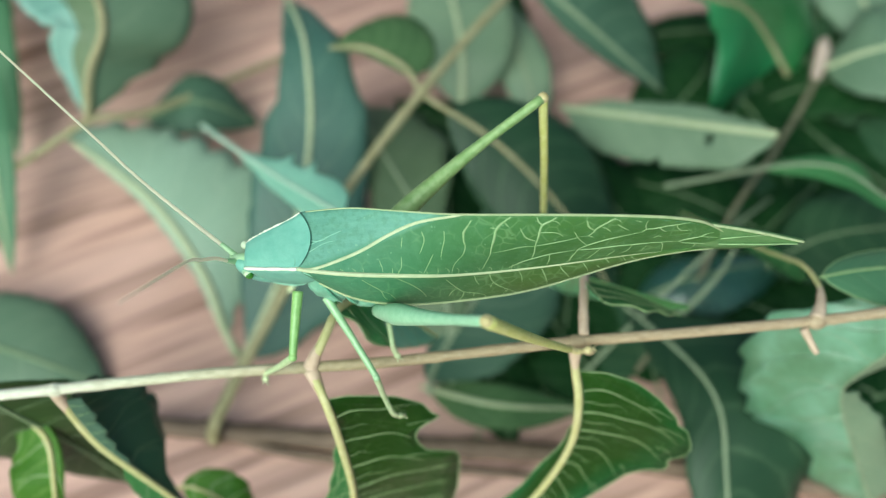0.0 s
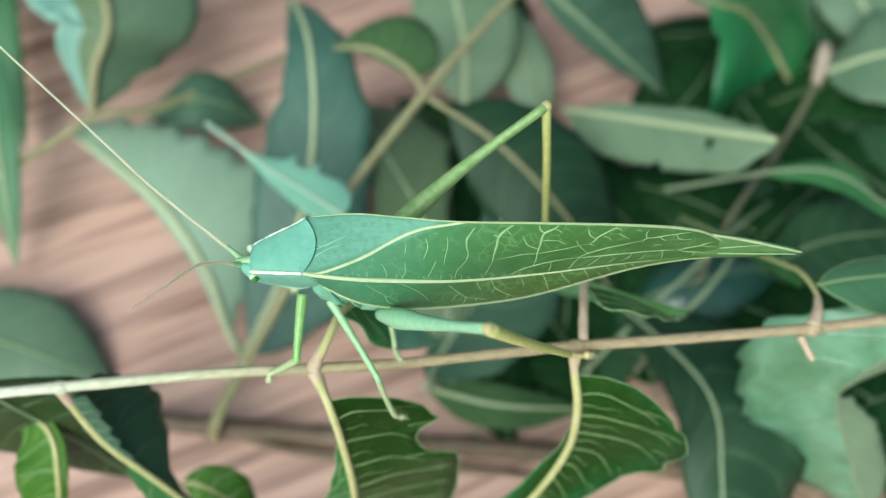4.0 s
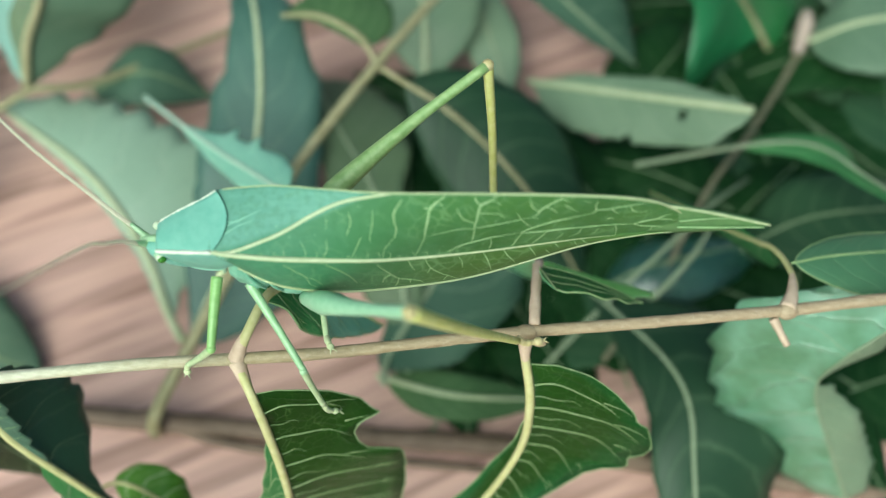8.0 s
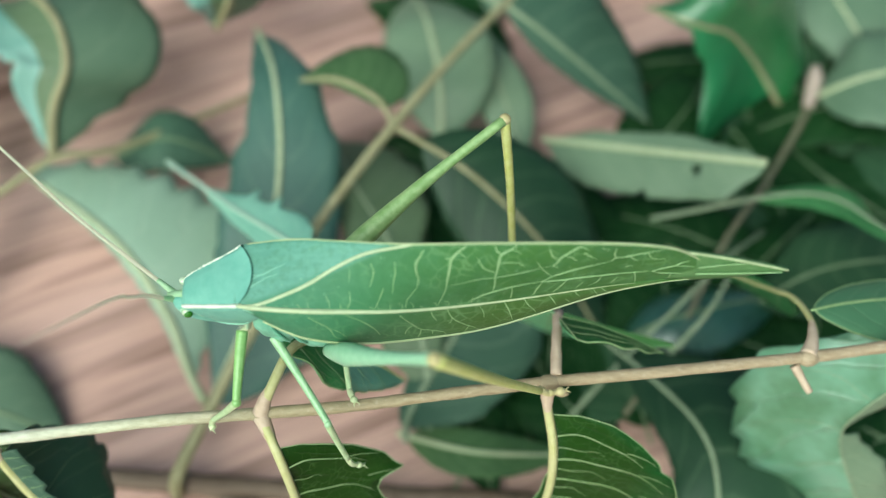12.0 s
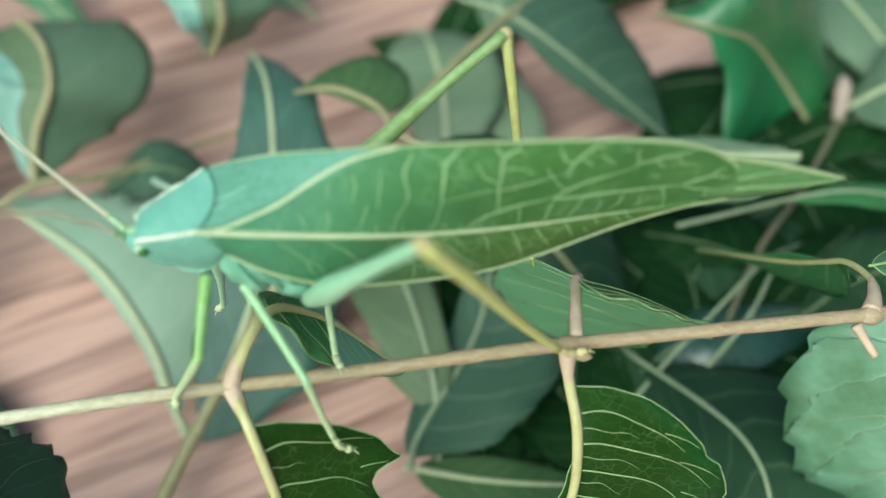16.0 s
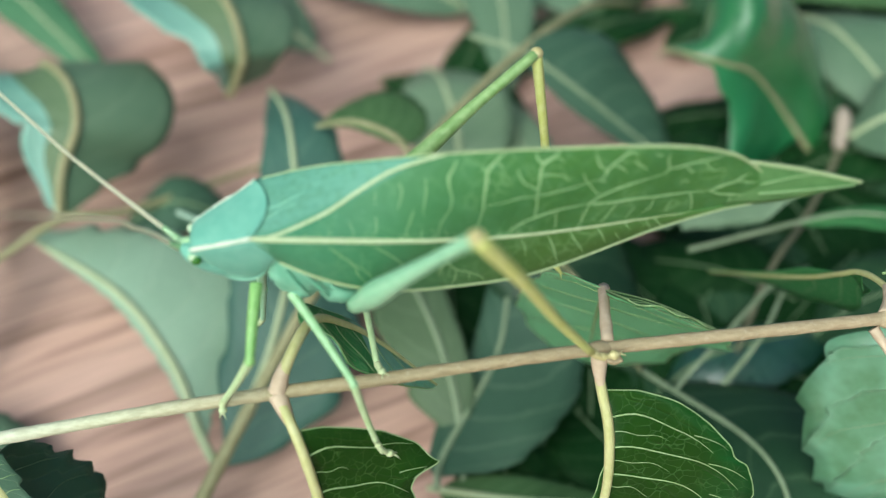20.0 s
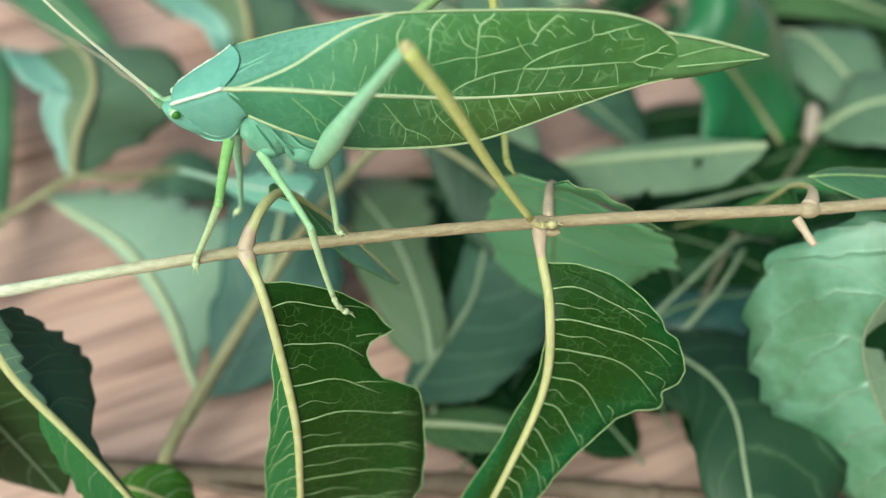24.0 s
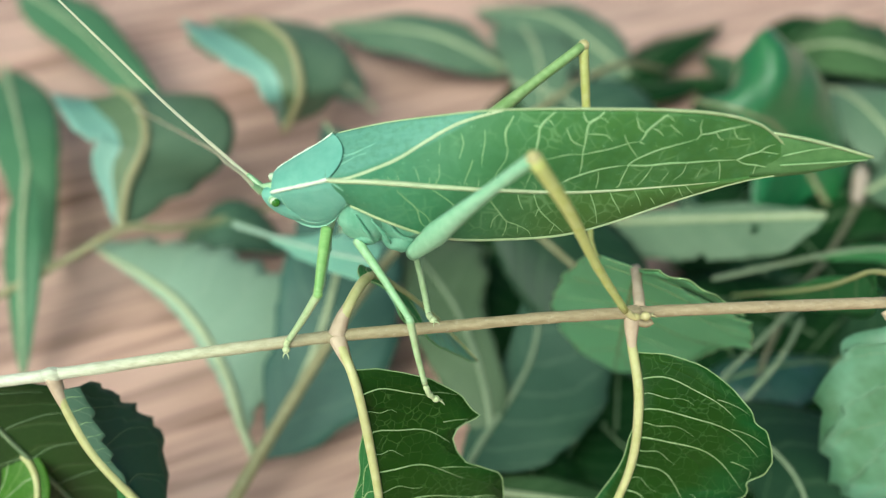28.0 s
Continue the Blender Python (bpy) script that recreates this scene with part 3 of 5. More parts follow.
M["mottled"] = leaf_material("leaf_mottled_underside", (0.06, 0.15, 0.062), (0.15, 0.30, 0.195), (0.26, 0.42, 0.28), 0.34, 0.35, 9, spec=0.7, blotch=0.4, glow=0.1, fine=0.03, patch=130.0, relief=0.9, hard=0.09)
M["jade"] = leaf_material("leaf_jade_upper", (0.021, 0.052, 0.025), (0.034, 0.078, 0.036), (0.13, 0.2, 0.1), 0.55, 0.4, 9, spec=0.12, fine=0.05)
M["dusty"] = leaf_material("leaf_dusty_green", (0.075, 0.13, 0.078), (0.115, 0.175, 0.11), (0.24, 0.31, 0.2), 0.5, 0.2, 8, spec=0.3, fine=0.05)
M["olive"] = leaf_material("leaf_olive_dark", (0.013, 0.034, 0.007), (0.023, 0.050, 0.011), (0.14, 0.19, 0.07), 0.5, 0.2, 9, spec=0.2, fine=0.05)
M["bottle"] = leaf_material("leaf_bottle_green", (0.018, 0.054, 0.026), (0.031, 0.082, 0.046), (0.12, 0.2, 0.1), 0.38, 0.2, 9, spec=0.45, fine=0.05)
M["deep"] = leaf_material("leaf_deep_green", (0.011, 0.033, 0.015), (0.019, 0.050, 0.022), (0.12, 0.19, 0.1), 0.45, 0.3, 9, spec=0.3, fine=0.05)
# blue-green that paints the sky's sheen on the outer band of curled leaves
M["skyblue"] = leaf_material("leaf_sky_sheen_band", (0.125, 0.255, 0.20), (0.185, 0.335, 0.275), (0.3, 0.42, 0.33), 0.42, 0.15, 8, spec=0.6, blotch=0.3, fine=0.04, patch=45.0)
M["teal_rib"] = plain_material("midrib_pale_teal", (0.36, 0.5, 0.38), (0.45, 0.58, 0.46), 700, 0.5)
M["soft"] = leaf_material("leaf_soft_green", (0.05, 0.125, 0.06), (0.075, 0.17, 0.085), (0.18, 0.3, 0.16), 0.5, 0.2, 8, spec=0.3, fine=0.05)
M["sagedark"] = leaf_material("leaf_dull_olive", (0.075, 0.115, 0.058), (0.105, 0.15, 0.08), (0.24, 0.29, 0.18), 0.5, 0.2, 8, spec=0.3, fine=0.05)
M["steel"] = leaf_material("leaf_grey_green_upper", (0.036, 0.076, 0.048), (0.056, 0.108, 0.068), (0.18, 0.25, 0.16), 0.5, 0.35, 9, spec=0.3, fine=0.05)
M["ribdull"] = plain_material("midrib_dull", (0.16, 0.23, 0.12), (0.22, 0.29, 0.16), 700, 0.5)


def loose_leaf(rib, right, wr, wl, upper, lower, label, rib_mat="ribpale", ribs=(0.45, 0.15), group="loose neem leaves", hole=None, veins=0, left_mat=None, **more):
    leaf = Leaf(rib, right, wr, wl, **more)
    ob = thing("leaf", rib[0], label, "leaf", group)
    leaf_parts(leaf, ob, upper, lower, rib_mat, ribs, veins=veins, hole=hole, left_mat=left_mat)
    return ob


def rolled_leaf(rib, right, left, right_profile, left_profile, label, seed, turned):
    """A leaf bent along its midrib; past v = turned one half is coloured with sky sheen."""
    leaf = Leaf(rib, right, 1, 1, left=left, start=0.0, curl=0.1, curl_left=-0.35, serr=0.02, wave=0.02, seed=seed, skew=0.1, right_profile=right_profile, left_profile=left_profile)
    ob = thing("leaf", rib[0], label, "leaf", "loose neem leaves")
    # left half: olive for its shaded inner part, blue-green for the sky-lit outer part
    blade = part("leaf_blade", leaf.blade(split=True, nv=8, turned=turned), (M["dusty"], M["pale"], M["sagedark"], M["skyblue"]), ob)
    part("midrib", leaf.rib(0.75, 0.45), M["stem"], blade)
    return ob


# ---- table ----
def build_table():
    """A wide wooden board, one sheet under everything."""
    bm = bmesh.new()
    bmesh.ops.create_cube(bm, size=1.0, matrix=Matrix.LocRotScale((0, 0.25, -0.015), None, (1.2, 1.2, 0.03)))
    bmesh.ops.bevel(bm, geom=bm.edges[:], offset=0.004, segments=3, affect="EDGES")
    top = part("tabletop", bm, M["wood"], smooth=False)
    tagged(top, "pinkish brown wooden tabletop with dark streaky grain", "table", kind="structure")


build_table()


# ---- the twig with its leaflets ----
def build_twig():
    twig = thing("leafy_twig", (14.2, 43.6, 50), "thin brown neem twig with dark green chewed leaflets", "twig")
    line = [(-120, 36, 34), (-80, 37.8, 40.8), (-41.7, 39.9, 45.7), (-31, 40.4, 47.3), (-22.9, 40.7, 48.5), (-13.7, 40.6, 50.1), (-4.9, 41, 50.7), (4.5, 42.2, 50.6), (14.2, 43.6, 50), (25, 44.8, 49.4), (40.7, 47, 47.9), (60, 50, 45.6), (120, 58, 34)]
    part("stem", tube(line, [0.75, 0.68, 0.6, 0.58, 0.6, 0.64, 0.85], 260, 12, bumpy=0.14), M["twig"], twig)
    for p, r in (((-13.7, 40.5, 50.1), 0.85), ((14.1, 43.5, 50), 0.85), ((40.7, 46.9, 47.9), 0.9), ((-41.7, 39.8, 45.8), 0.8)):
        part("node", ball(p, (1.15, r, r * 0.95), 8, 12), M["twig"], twig)
    part("leaf_stub", tube([(14.9, 44.2, 50), (15.3, 48.5, 49.2), (15.9, 52.7, 47.4)], [0.62, 0.5, 0.58], 12, 8, bumpy=0.2), M["stub"], twig, "pinkish tan leaf stalk")
    part("leaf_stub", tube([(39.4, 46.3, 47.4), (40.2, 45.2, 46.5), (41.0, 44.2, 45.6)], [0.5, 0.42, 0.35], 10, 8, bumpy=0.2), M["stub"], twig, "short broken leaf stalk")
    part("leaf_stub", tube([(14.6, 43.0, 49.5), (15.3, 42.6, 49.5), (15.9, 42.6, 49.8)], [0.45, 0.4, 0.3], 8, 8), M["twig"], twig)

    for line, r in (([(-13.7, 40.4, 50.1), (-13.2, 39.4, 49.5), (-12.2, 37.4, 48.5)], (0.85, 0.6, 0.3)), ([(14.1, 43.3, 49.8), (14.05, 42.6, 48.4), (14.2, 41.6, 46.6)], (0.85, 0.6, 0.3)), ([(-13.7, 40.6, 50.3), (-13.0, 41.5, 52.0), (-11.9, 43.0, 53.2)], (0.85, 0.6, 0.3)), ([(40.7, 47.1, 48), (41.6, 48.9, 47.8), (42.3, 51.5, 47)], (0.9, 0.6, 0.3)), ([(-41.7, 39.8, 45.6), (-41.2, 39.0, 43.6), (-40.4, 38, 41)], (0.8, 0.55, 0.3))):
        part("stalk_base", tube([(x, y - 0.06, z + 0.06) for x, y, z in line], r, 14, 8), M["stub"], twig)
    # leaflet hanging in front, chewed on one margin
    a = Leaf([(-13.7, 40.2, 50.0), (-12.0, 36.9, 48.2), (-10.9, 34.5, 42.0), (-10.2, 32.0, 34.0), (-11.2, 31, 23), (-12.5, 30, 6)], (0.9, 0.38, -0.2), 13, 3.0, left=(-0.9, 0.15, -0.1), start=0.07, curl=-0.05, curl_left=0.1, teeth=9, serr=0.02, seed=1, skew=0.0,
             right_profile=[(0.07, 0), (0.085, 2.4), (0.11, 4.6), (0.145, 7.2), (0.195, 9.7), (0.23, 10.5), (0.252, 11.3), (0.259, 8.9), (0.28, 8.2), (0.31, 8.4), (0.34, 9.2), (0.36, 10.8), (0.382, 12.5), (0.4, 12.9), (0.45, 13.1), (0.53, 13.3), (0.6, 13.4), (0.68, 13.2), (0.75, 12), (0.82, 10), (0.9, 6), (1, 0)],
             left_profile=[(0.17, 0), (0.28, 1.4), (0.4, 2.8), (0.55, 3.8), (0.75, 4.3), (1, 0)])
    # left half in a brighter green, painted as light shining through
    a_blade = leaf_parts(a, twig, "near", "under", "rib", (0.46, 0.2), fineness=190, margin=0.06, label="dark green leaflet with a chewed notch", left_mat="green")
    near_veins(a, a_blade, 1, 0.125, 0.088, 8, 0.07)
    near_veins(a, a_blade, -1, 0.27, 0.07, 7, 0.12, 0.07)
    b = Leaf([(14.1, 43.1, 49.4), (14.1, 42.2, 47.4), (14.9, 39.2, 42.5), (14.4, 36.9, 34), (10.4, 33.5, 24.3), (4, 31.5, 8)], (0.95, 0.0, -0.05), 13, 2.4, left=(-0.92, 0.25, 0), start=0.07, curl=-0.1, curl_left=0.1, teeth=8, serr=0.0, seed=2, skew=0.0,
             right_profile=[(0.07, 0), (0.085, 3), (0.12, 6.3), (0.16, 8.9), (0.195, 10.6), (0.222, 11.1), (0.235, 12.2), (0.27, 13.0), (0.295, 13.4), (0.32, 13.0), (0.338, 11.5), (0.352, 12.0), (0.368, 11.8), (0.376, 9.8), (0.4, 8.0), (0.44, 6.9), (0.5, 5.6), (0.58, 4.7), (0.75, 3.6), (1, 0)],
             left_profile=[(0.2, 0), (0.3, 0.8), (0.5, 2.0), (0.75, 3.0), (1, 0)])
    b_blade = leaf_parts(b, twig, "edge_shine", "under", "rib", (0.48, 0.2), fineness=190, margin=0.06, label="dark green leaflet with shine painted on its curled edge")
    near_veins(b, b_blade, 1, 0.13, 0.07, 8, 0.085)
    a2 = Leaf([(-13.4, 40.8, 50.6), (-12.1, 42.4, 53.2), (-10.8, 46.5, 52.2), (-9, 49.3, 48.2), (-6, 50.6, 43.6), (-0.7, 50.5, 36.0)], (0.3, -0.9, 0.3), 5.6, 3.4, start=0.24, widest=0.4, curl=0.2, teeth=6, serr=0.06, seed=3)
    # teal past u = 0.58 paints the sky's sheen on the tip
    leaf_parts(a2, twig, "under", "teal", "rib", (0.5, 0.1), 6, 0.12, margin=0.05, vein_r=0.06, tip=0.58, label="narrow dark leaflet bent over behind the twig, pale sheen painted on its tip")
    b2 = Leaf([(15.8, 52.0, 48.0), (16.5, 56.3, 41.2), (17.2, 61.2, 31.5), (18, 67, 16)], (0.86, -0.1, -0.5), 12.0, 9.5, left=(-0.85, 0.2, 0.4), start=0.0, curl=0.06, teeth=7, serr=0.05, seed=4, skew=-0.2, facing=(0, -1, 0),
              right_profile=[(0, 0.5), (0.06, 5), (0.16, 11), (0.26, 13.2), (0.4, 14.0), (0.5, 14.6), (0.53, 12.0), (0.6, 12.8), (0.63, 11.5), (0.8, 9), (0.95, 5), (1, 0)], left_profile=[(0, 0.5), (0.05, 4.0), (0.2, 6.5), (0.4, 8.2), (0.6, 9.2), (0.8, 8), (0.93, 5), (1, 0)])
    leaf_parts(b2, twig, "b2", "thintop", "vein", (0.22, 0.1), 5, 0.14, margin=0.06, vein_r=0.09, label="broad green leaflet hanging behind the twig")
    lip = Leaf([(15.8, 52.0, 48.0), (21.2, 51.4, 46.0), (27.4, 50.1, 42.9)], (0.02, -0.8, 0.6), 6.8, 0.1, start=0.0, curl=-0.1, teeth=7, serr=0.0, seed=14, right_profile=[(0, 6.4), (0.08, 6.2), (0.2, 5.6), (0.45, 4.6), (0.7, 2.8), (1, 0.05)])
    lip_blade = leaf_parts(lip, twig, "green", "b2", "vein", (0.07, 0.05), sides=(1,), margin=0.1, label="dark folded base of the broad leaflet")
    for f in (0.3, 0.62):
        part("side_vein", tube([lip.surface(0.03 + 0.9 * i / 7, f, 0.03) for i in range(8)], [0.09, 0.08, 0.04], 16, 4), M["vein"], lip_blade)
    c = Leaf([(40.8, 47.5, 47.8), (42.2, 50.2, 47.4), (42.3, 56.5, 43.3), (41.1, 65.2, 33), (36.1, 79.8, 18)], (0.5, -0.2, -0.8), 6.5, 2.5, start=0.2, curl=0.1, teeth=7, serr=0.05, seed=5, right_profile=[(0.2, 0), (0.3, 3.2), (0.45, 5.5), (0.6, 4.5), (0.75, 1.5), (0.85, 0.3), (1, 0.1)], left_profile=[(0.3, 0), (0.5, 1.2), (0.7, 0.4), (1, 0.1)])
    leaf_parts(c, twig, "under", "green", "rib", (0.32, 0.12), label="green leaflet arching behind the wing tip")
    c2 = Leaf([(42.2, 52.5, 47.6), (47, 54, 46.5), (55, 56, 44), (70, 60, 38)], (0.1, -0.9, 0.1), 5.0, 3.0, start=0.02, widest=0.4, curl=0.2, teeth=7, serr=0.05, seed=6)
    leaf_parts(c2, twig, "soft", "under", "vein", (0.14, 0.08), margin=0.06)
    h = Leaf([(-41.7, 39.7, 45.4), (-40.5, 38.0, 41.4), (-38.2, 36, 37), (-32.5, 33.1, 29), (-25, 29.5, 15)], (0.3, 0.74, -0.6), 13.0, 4.0, left=(-0.7, -0.25, -0.6), start=0.06, curl=0.05, teeth=13, serr=0.2, seed=7, skew=0.1,
             right_profile=[(0.06, 0), (0.075, 4.5), (0.15, 7.6), (0.26, 9.6), (0.37, 10.6), (0.42, 9), (0.48, 6.2), (0.52, 2.4), (0.6, 1), (1, 0)], left_profile=[(0.34, 0), (0.42, 2.2), (0.55, 3.4), (0.7, 4.0), (0.85, 4.0), (1, 0)])
    leaf_parts(h, twig, "bottle", "under", "rib", (0.5, 0.15), 7, 0.1, vein_r=0.06, vein_mat="ribdull", forks=False, label="dark toothed leaflet with a torn edge", left_mat="green")
    flap = Leaf([(-41.2, 39.0, 44.3), (-40.2, 37.7, 41.3), (-38.1, 35.8, 37.1), (-35.3, 34.4, 33)], (0.75, 0.25, 0.6), 2.6, 0.3, start=0.0, curl=0.2, teeth=8, serr=0.06, seed=17, right_profile=[(0, 0.3), (0.02, 2.0), (0.27, 2.2), (0.29, 1.7), (0.45, 2.0), (0.47, 1.4), (0.62, 1.6), (0.64, 1.0), (0.78, 1.1), (0.9, 0.5), (1, 0)])
    leaf_parts(flap, twig, "steel", "near", "rib", (0.2, 0.1), 8, 0.02, vein_r=0.05, forks=False, sides=(1,), label="narrow turned-up edge of a leaflet")
    h2 = Leaf([(-53, 41.2, 43.5), (-50, 41.0, 35), (-46, 40.5, 25), (-42, 39.5, 13)], (0.9, 0.15, 0.0), 9.5, 10.0, start=0.03, widest=0.4, curl=0.1, teeth=9, serr=0.05, seed=18)
    leaf_parts(h2, twig, "olive", "under", "ribdull", (0.3, 0.15), 6, 0.1, vein_r=0.06, vein_mat="ribdull", forks=False)
    e = Leaf([(66, 52.5, 46.5), (58, 49.8, 42), (51.5, 47.3, 35), (50.3, 46.2, 28), (54.8, 43, 17.5), (61, 39, 5)], (-0.93, 0.36, 0), 13.0, 11.0, left=(0.9, 0.3, 0.2), start=0.03, curl=0.1, curl_left=0.1, teeth=15, serr=0.16, seed=8, skew=0.1, wave=0.08,
             right_profile=[(0.03, 0), (0.1, 2), (0.2, 4.2), (0.3, 8), (0.42, 11.6), (0.5, 12.4), (0.56, 12.0), (0.62, 11.8), (0.73, 11), (0.85, 9), (1, 4)], left_profile=[(0.03, 0), (0.15, 5), (0.3, 6), (0.42, 4), (0.47, 0.3), (0.5, 0.3), (0.53, 2.6), (0.7, 4.6), (0.9, 5), (1, 3)])
    leaf_parts(e, twig, "mottled", "near", "ribmid", (0.08, 0.2), 7, 0.08, vein_r=0.06, vein_mat="ribmid", forks=False, left_mat="sage", label="large pale green leaflet folded along its midrib")
    bl = Leaf([(-37, 35.3, 19), (-33.6, 37.8, 17), (-27.2, 35.0, 17.5), (-22, 31.6, 11.5)], (0.3, -0.8, -0.3), 4.2, 3.6, start=0.2, widest=0.4, curl=0.2, teeth=6, serr=0.08, seed=9)
    leaf_parts(bl, twig, "lime", "under", "rib", (0.25, 0.1), 5, 0.1)
    bl2 = Leaf([(-62, 42.8, 32.6), (-56.4, 42.8, 31.6), (-51.0, 42.0, 32), (-47.7, 39.4, 30.5), (-47.0, 34.8, 27.5), (-49, 30, 17.5)], (-0.8, -0.3, -0.3), 6.0, 1.2, start=0.3, widest=0.4, curl=0.2, teeth=6, serr=0.05, seed=10)
    leaf_parts(bl2, twig, "lime", "under", "rib", (0.45, 0.12), 5, 0.1)


build_twig()


# ---- the katydid ----
XS = [-13.8, -12.9, -8.5, -4.3, 0.8, 8.3, 18.4, 23.3, 26.0, 28.0]
RIDGE = [(48.9, 66.8), (48.9, 67.2), (48.5, 68.5), (47.4, 69.8), (46.2, 71.1), (46.1, 71.2), (46.3, 70.6), (46.7, 69.1), (47.1, 66.7), (47.3, 64.6)]
RADIAL = [(43.6, 66.0), (43.3, 66.1), (42.8, 66.2), (43.0, 65.6), (43.5, 64.8), (45.1, 63.3), (47.0, 62.6), (47.4, 62.9), (47.4, 63.6), (47.5, 64.1)]
LOW = [(44.6, 63.6), (44.2, 63.4), (42.5, 62.2), (42.9, 60.1), (43.7, 59.1), (45.1, 58.7), (47.1, 61.1), (47.3, 62.7), (47.3, 63.3), (47.4, 63.8)]


def table(rows, x):
    for i in range(len(XS) - 1):
        if x <= XS[i + 1] or i == len(XS) - 2:
            t = (x - XS[i]) / (XS[i + 1] - XS[i])
            a, b = Vector(rows[i]), Vector(rows[i + 1])
            m0 = (b - Vector(rows[i - 1])) * ((XS[i + 1] - XS[i]) / (XS[i + 1] - XS[i - 1])) if i else b - a
            m1 = (Vector(rows[i + 2]) - a) * ((XS[i + 1] - XS[i]) / (XS[i + 2] - XS[i])) if i < len(XS) - 2 else b - a
            t2, t3 = t * t, t * t * t
            return (2 * t3 - 3 * t2 + 1) * a + (t3 - 2 * t2 + t) * m0 + (-2 * t3 + 3 * t2) * b + (t3 - t2) * m1


def wing_point(x, v, lift=0.0, mirror=False):
    """A place on a forewing, x along the body, v from the top edge (0) over the stripe (0.62) to the lower edge (1)."""
    a, m, b = table(RIDGE, x), table(RADIAL, x), table(LOW, x)
    out = Vector((-0.85, 0.5))
    flat = 1.0 - 0.4 * min(1.0, max(0.0, (x - 11) / 8))
    if mirror:
        a = a + Vector((0.1, -0.5))
        m = Vector((max(m.x + 0.35, a.x + 0.35 * max(0.6, 93.2 - m.x - a.x)), m.y + 0.2))
        b = Vector((max(a.x + 0.3, b.x + 0.35, 93.2 - b.x), b.y + 0.6))
        out = Vector((0.85, 0.5))
    if v <= 0.62:
        f = v / 0.62
        q = a.lerp(m, f)
        bow = 0.45 * math.sin(math.pi * f) * min(1.0, max(0.35, (x + 13) / 12)) * flat
    else:
        f = (v - 0.62) / 0.38
        q = m.lerp(b, f)
        bow = 0.3 * math.sin(math.pi * f) * flat
    q = q + out * ((0.0 if mirror else bow) + lift)
    return Vector((x, q.x, q.y))


def build_wing(parent, name, mirror, label):
    bm = bmesh.new()
    uvl = bm.loops.layers.uv.new("UVMap")
    nx, nv = 64, 22
    x0, x1 = -13.6, 28.0
    rows = {}
    for layer, lift in ((0, 0.0), (1, -0.12)):
        for i in range(nx + 1):
            for k in range(nv + 1):
                x = x0 + (x1 - x0) * i / nx
                rows[layer, i, k] = bm.verts.new(wing_point(x, k / nv, lift, mirror) * MM)
    for layer in (0, 1):
        for i in range(nx):
            for k in range(nv):
                f = bm.faces.new([rows[layer, *c] for c in ((i, k), (i, k + 1), (i + 1, k + 1), (i + 1, k))])
                for loop, (a, b) in zip(f.loops, ((i, k), (i, k + 1), (i + 1, k + 1), (i + 1, k))):
                    loop[uvl].uv = (a / nx, b / nv)
    for i in range(nx):
        for k in (0, nv):
            bm.faces.new([rows[c] for c in ((0, i, k), (0, i + 1, k), (1, i + 1, k), (1, i, k))])
    for k in range(nv):
        for i in (0, nx):
            bm.faces.new([rows[c] for c in ((0, i, k), (0, i, k + 1), (1, i, k + 1), (1, i, k))])
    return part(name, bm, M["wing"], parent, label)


def on_wing(path, lift, count=24):
    """A smooth line laid on the wing."""
    flat = spline([(x, v, 0) for x, v in path], count)
    return [wing_point(p.x, max(0.0, min(1.0, p.y)), lift) for p in flat]


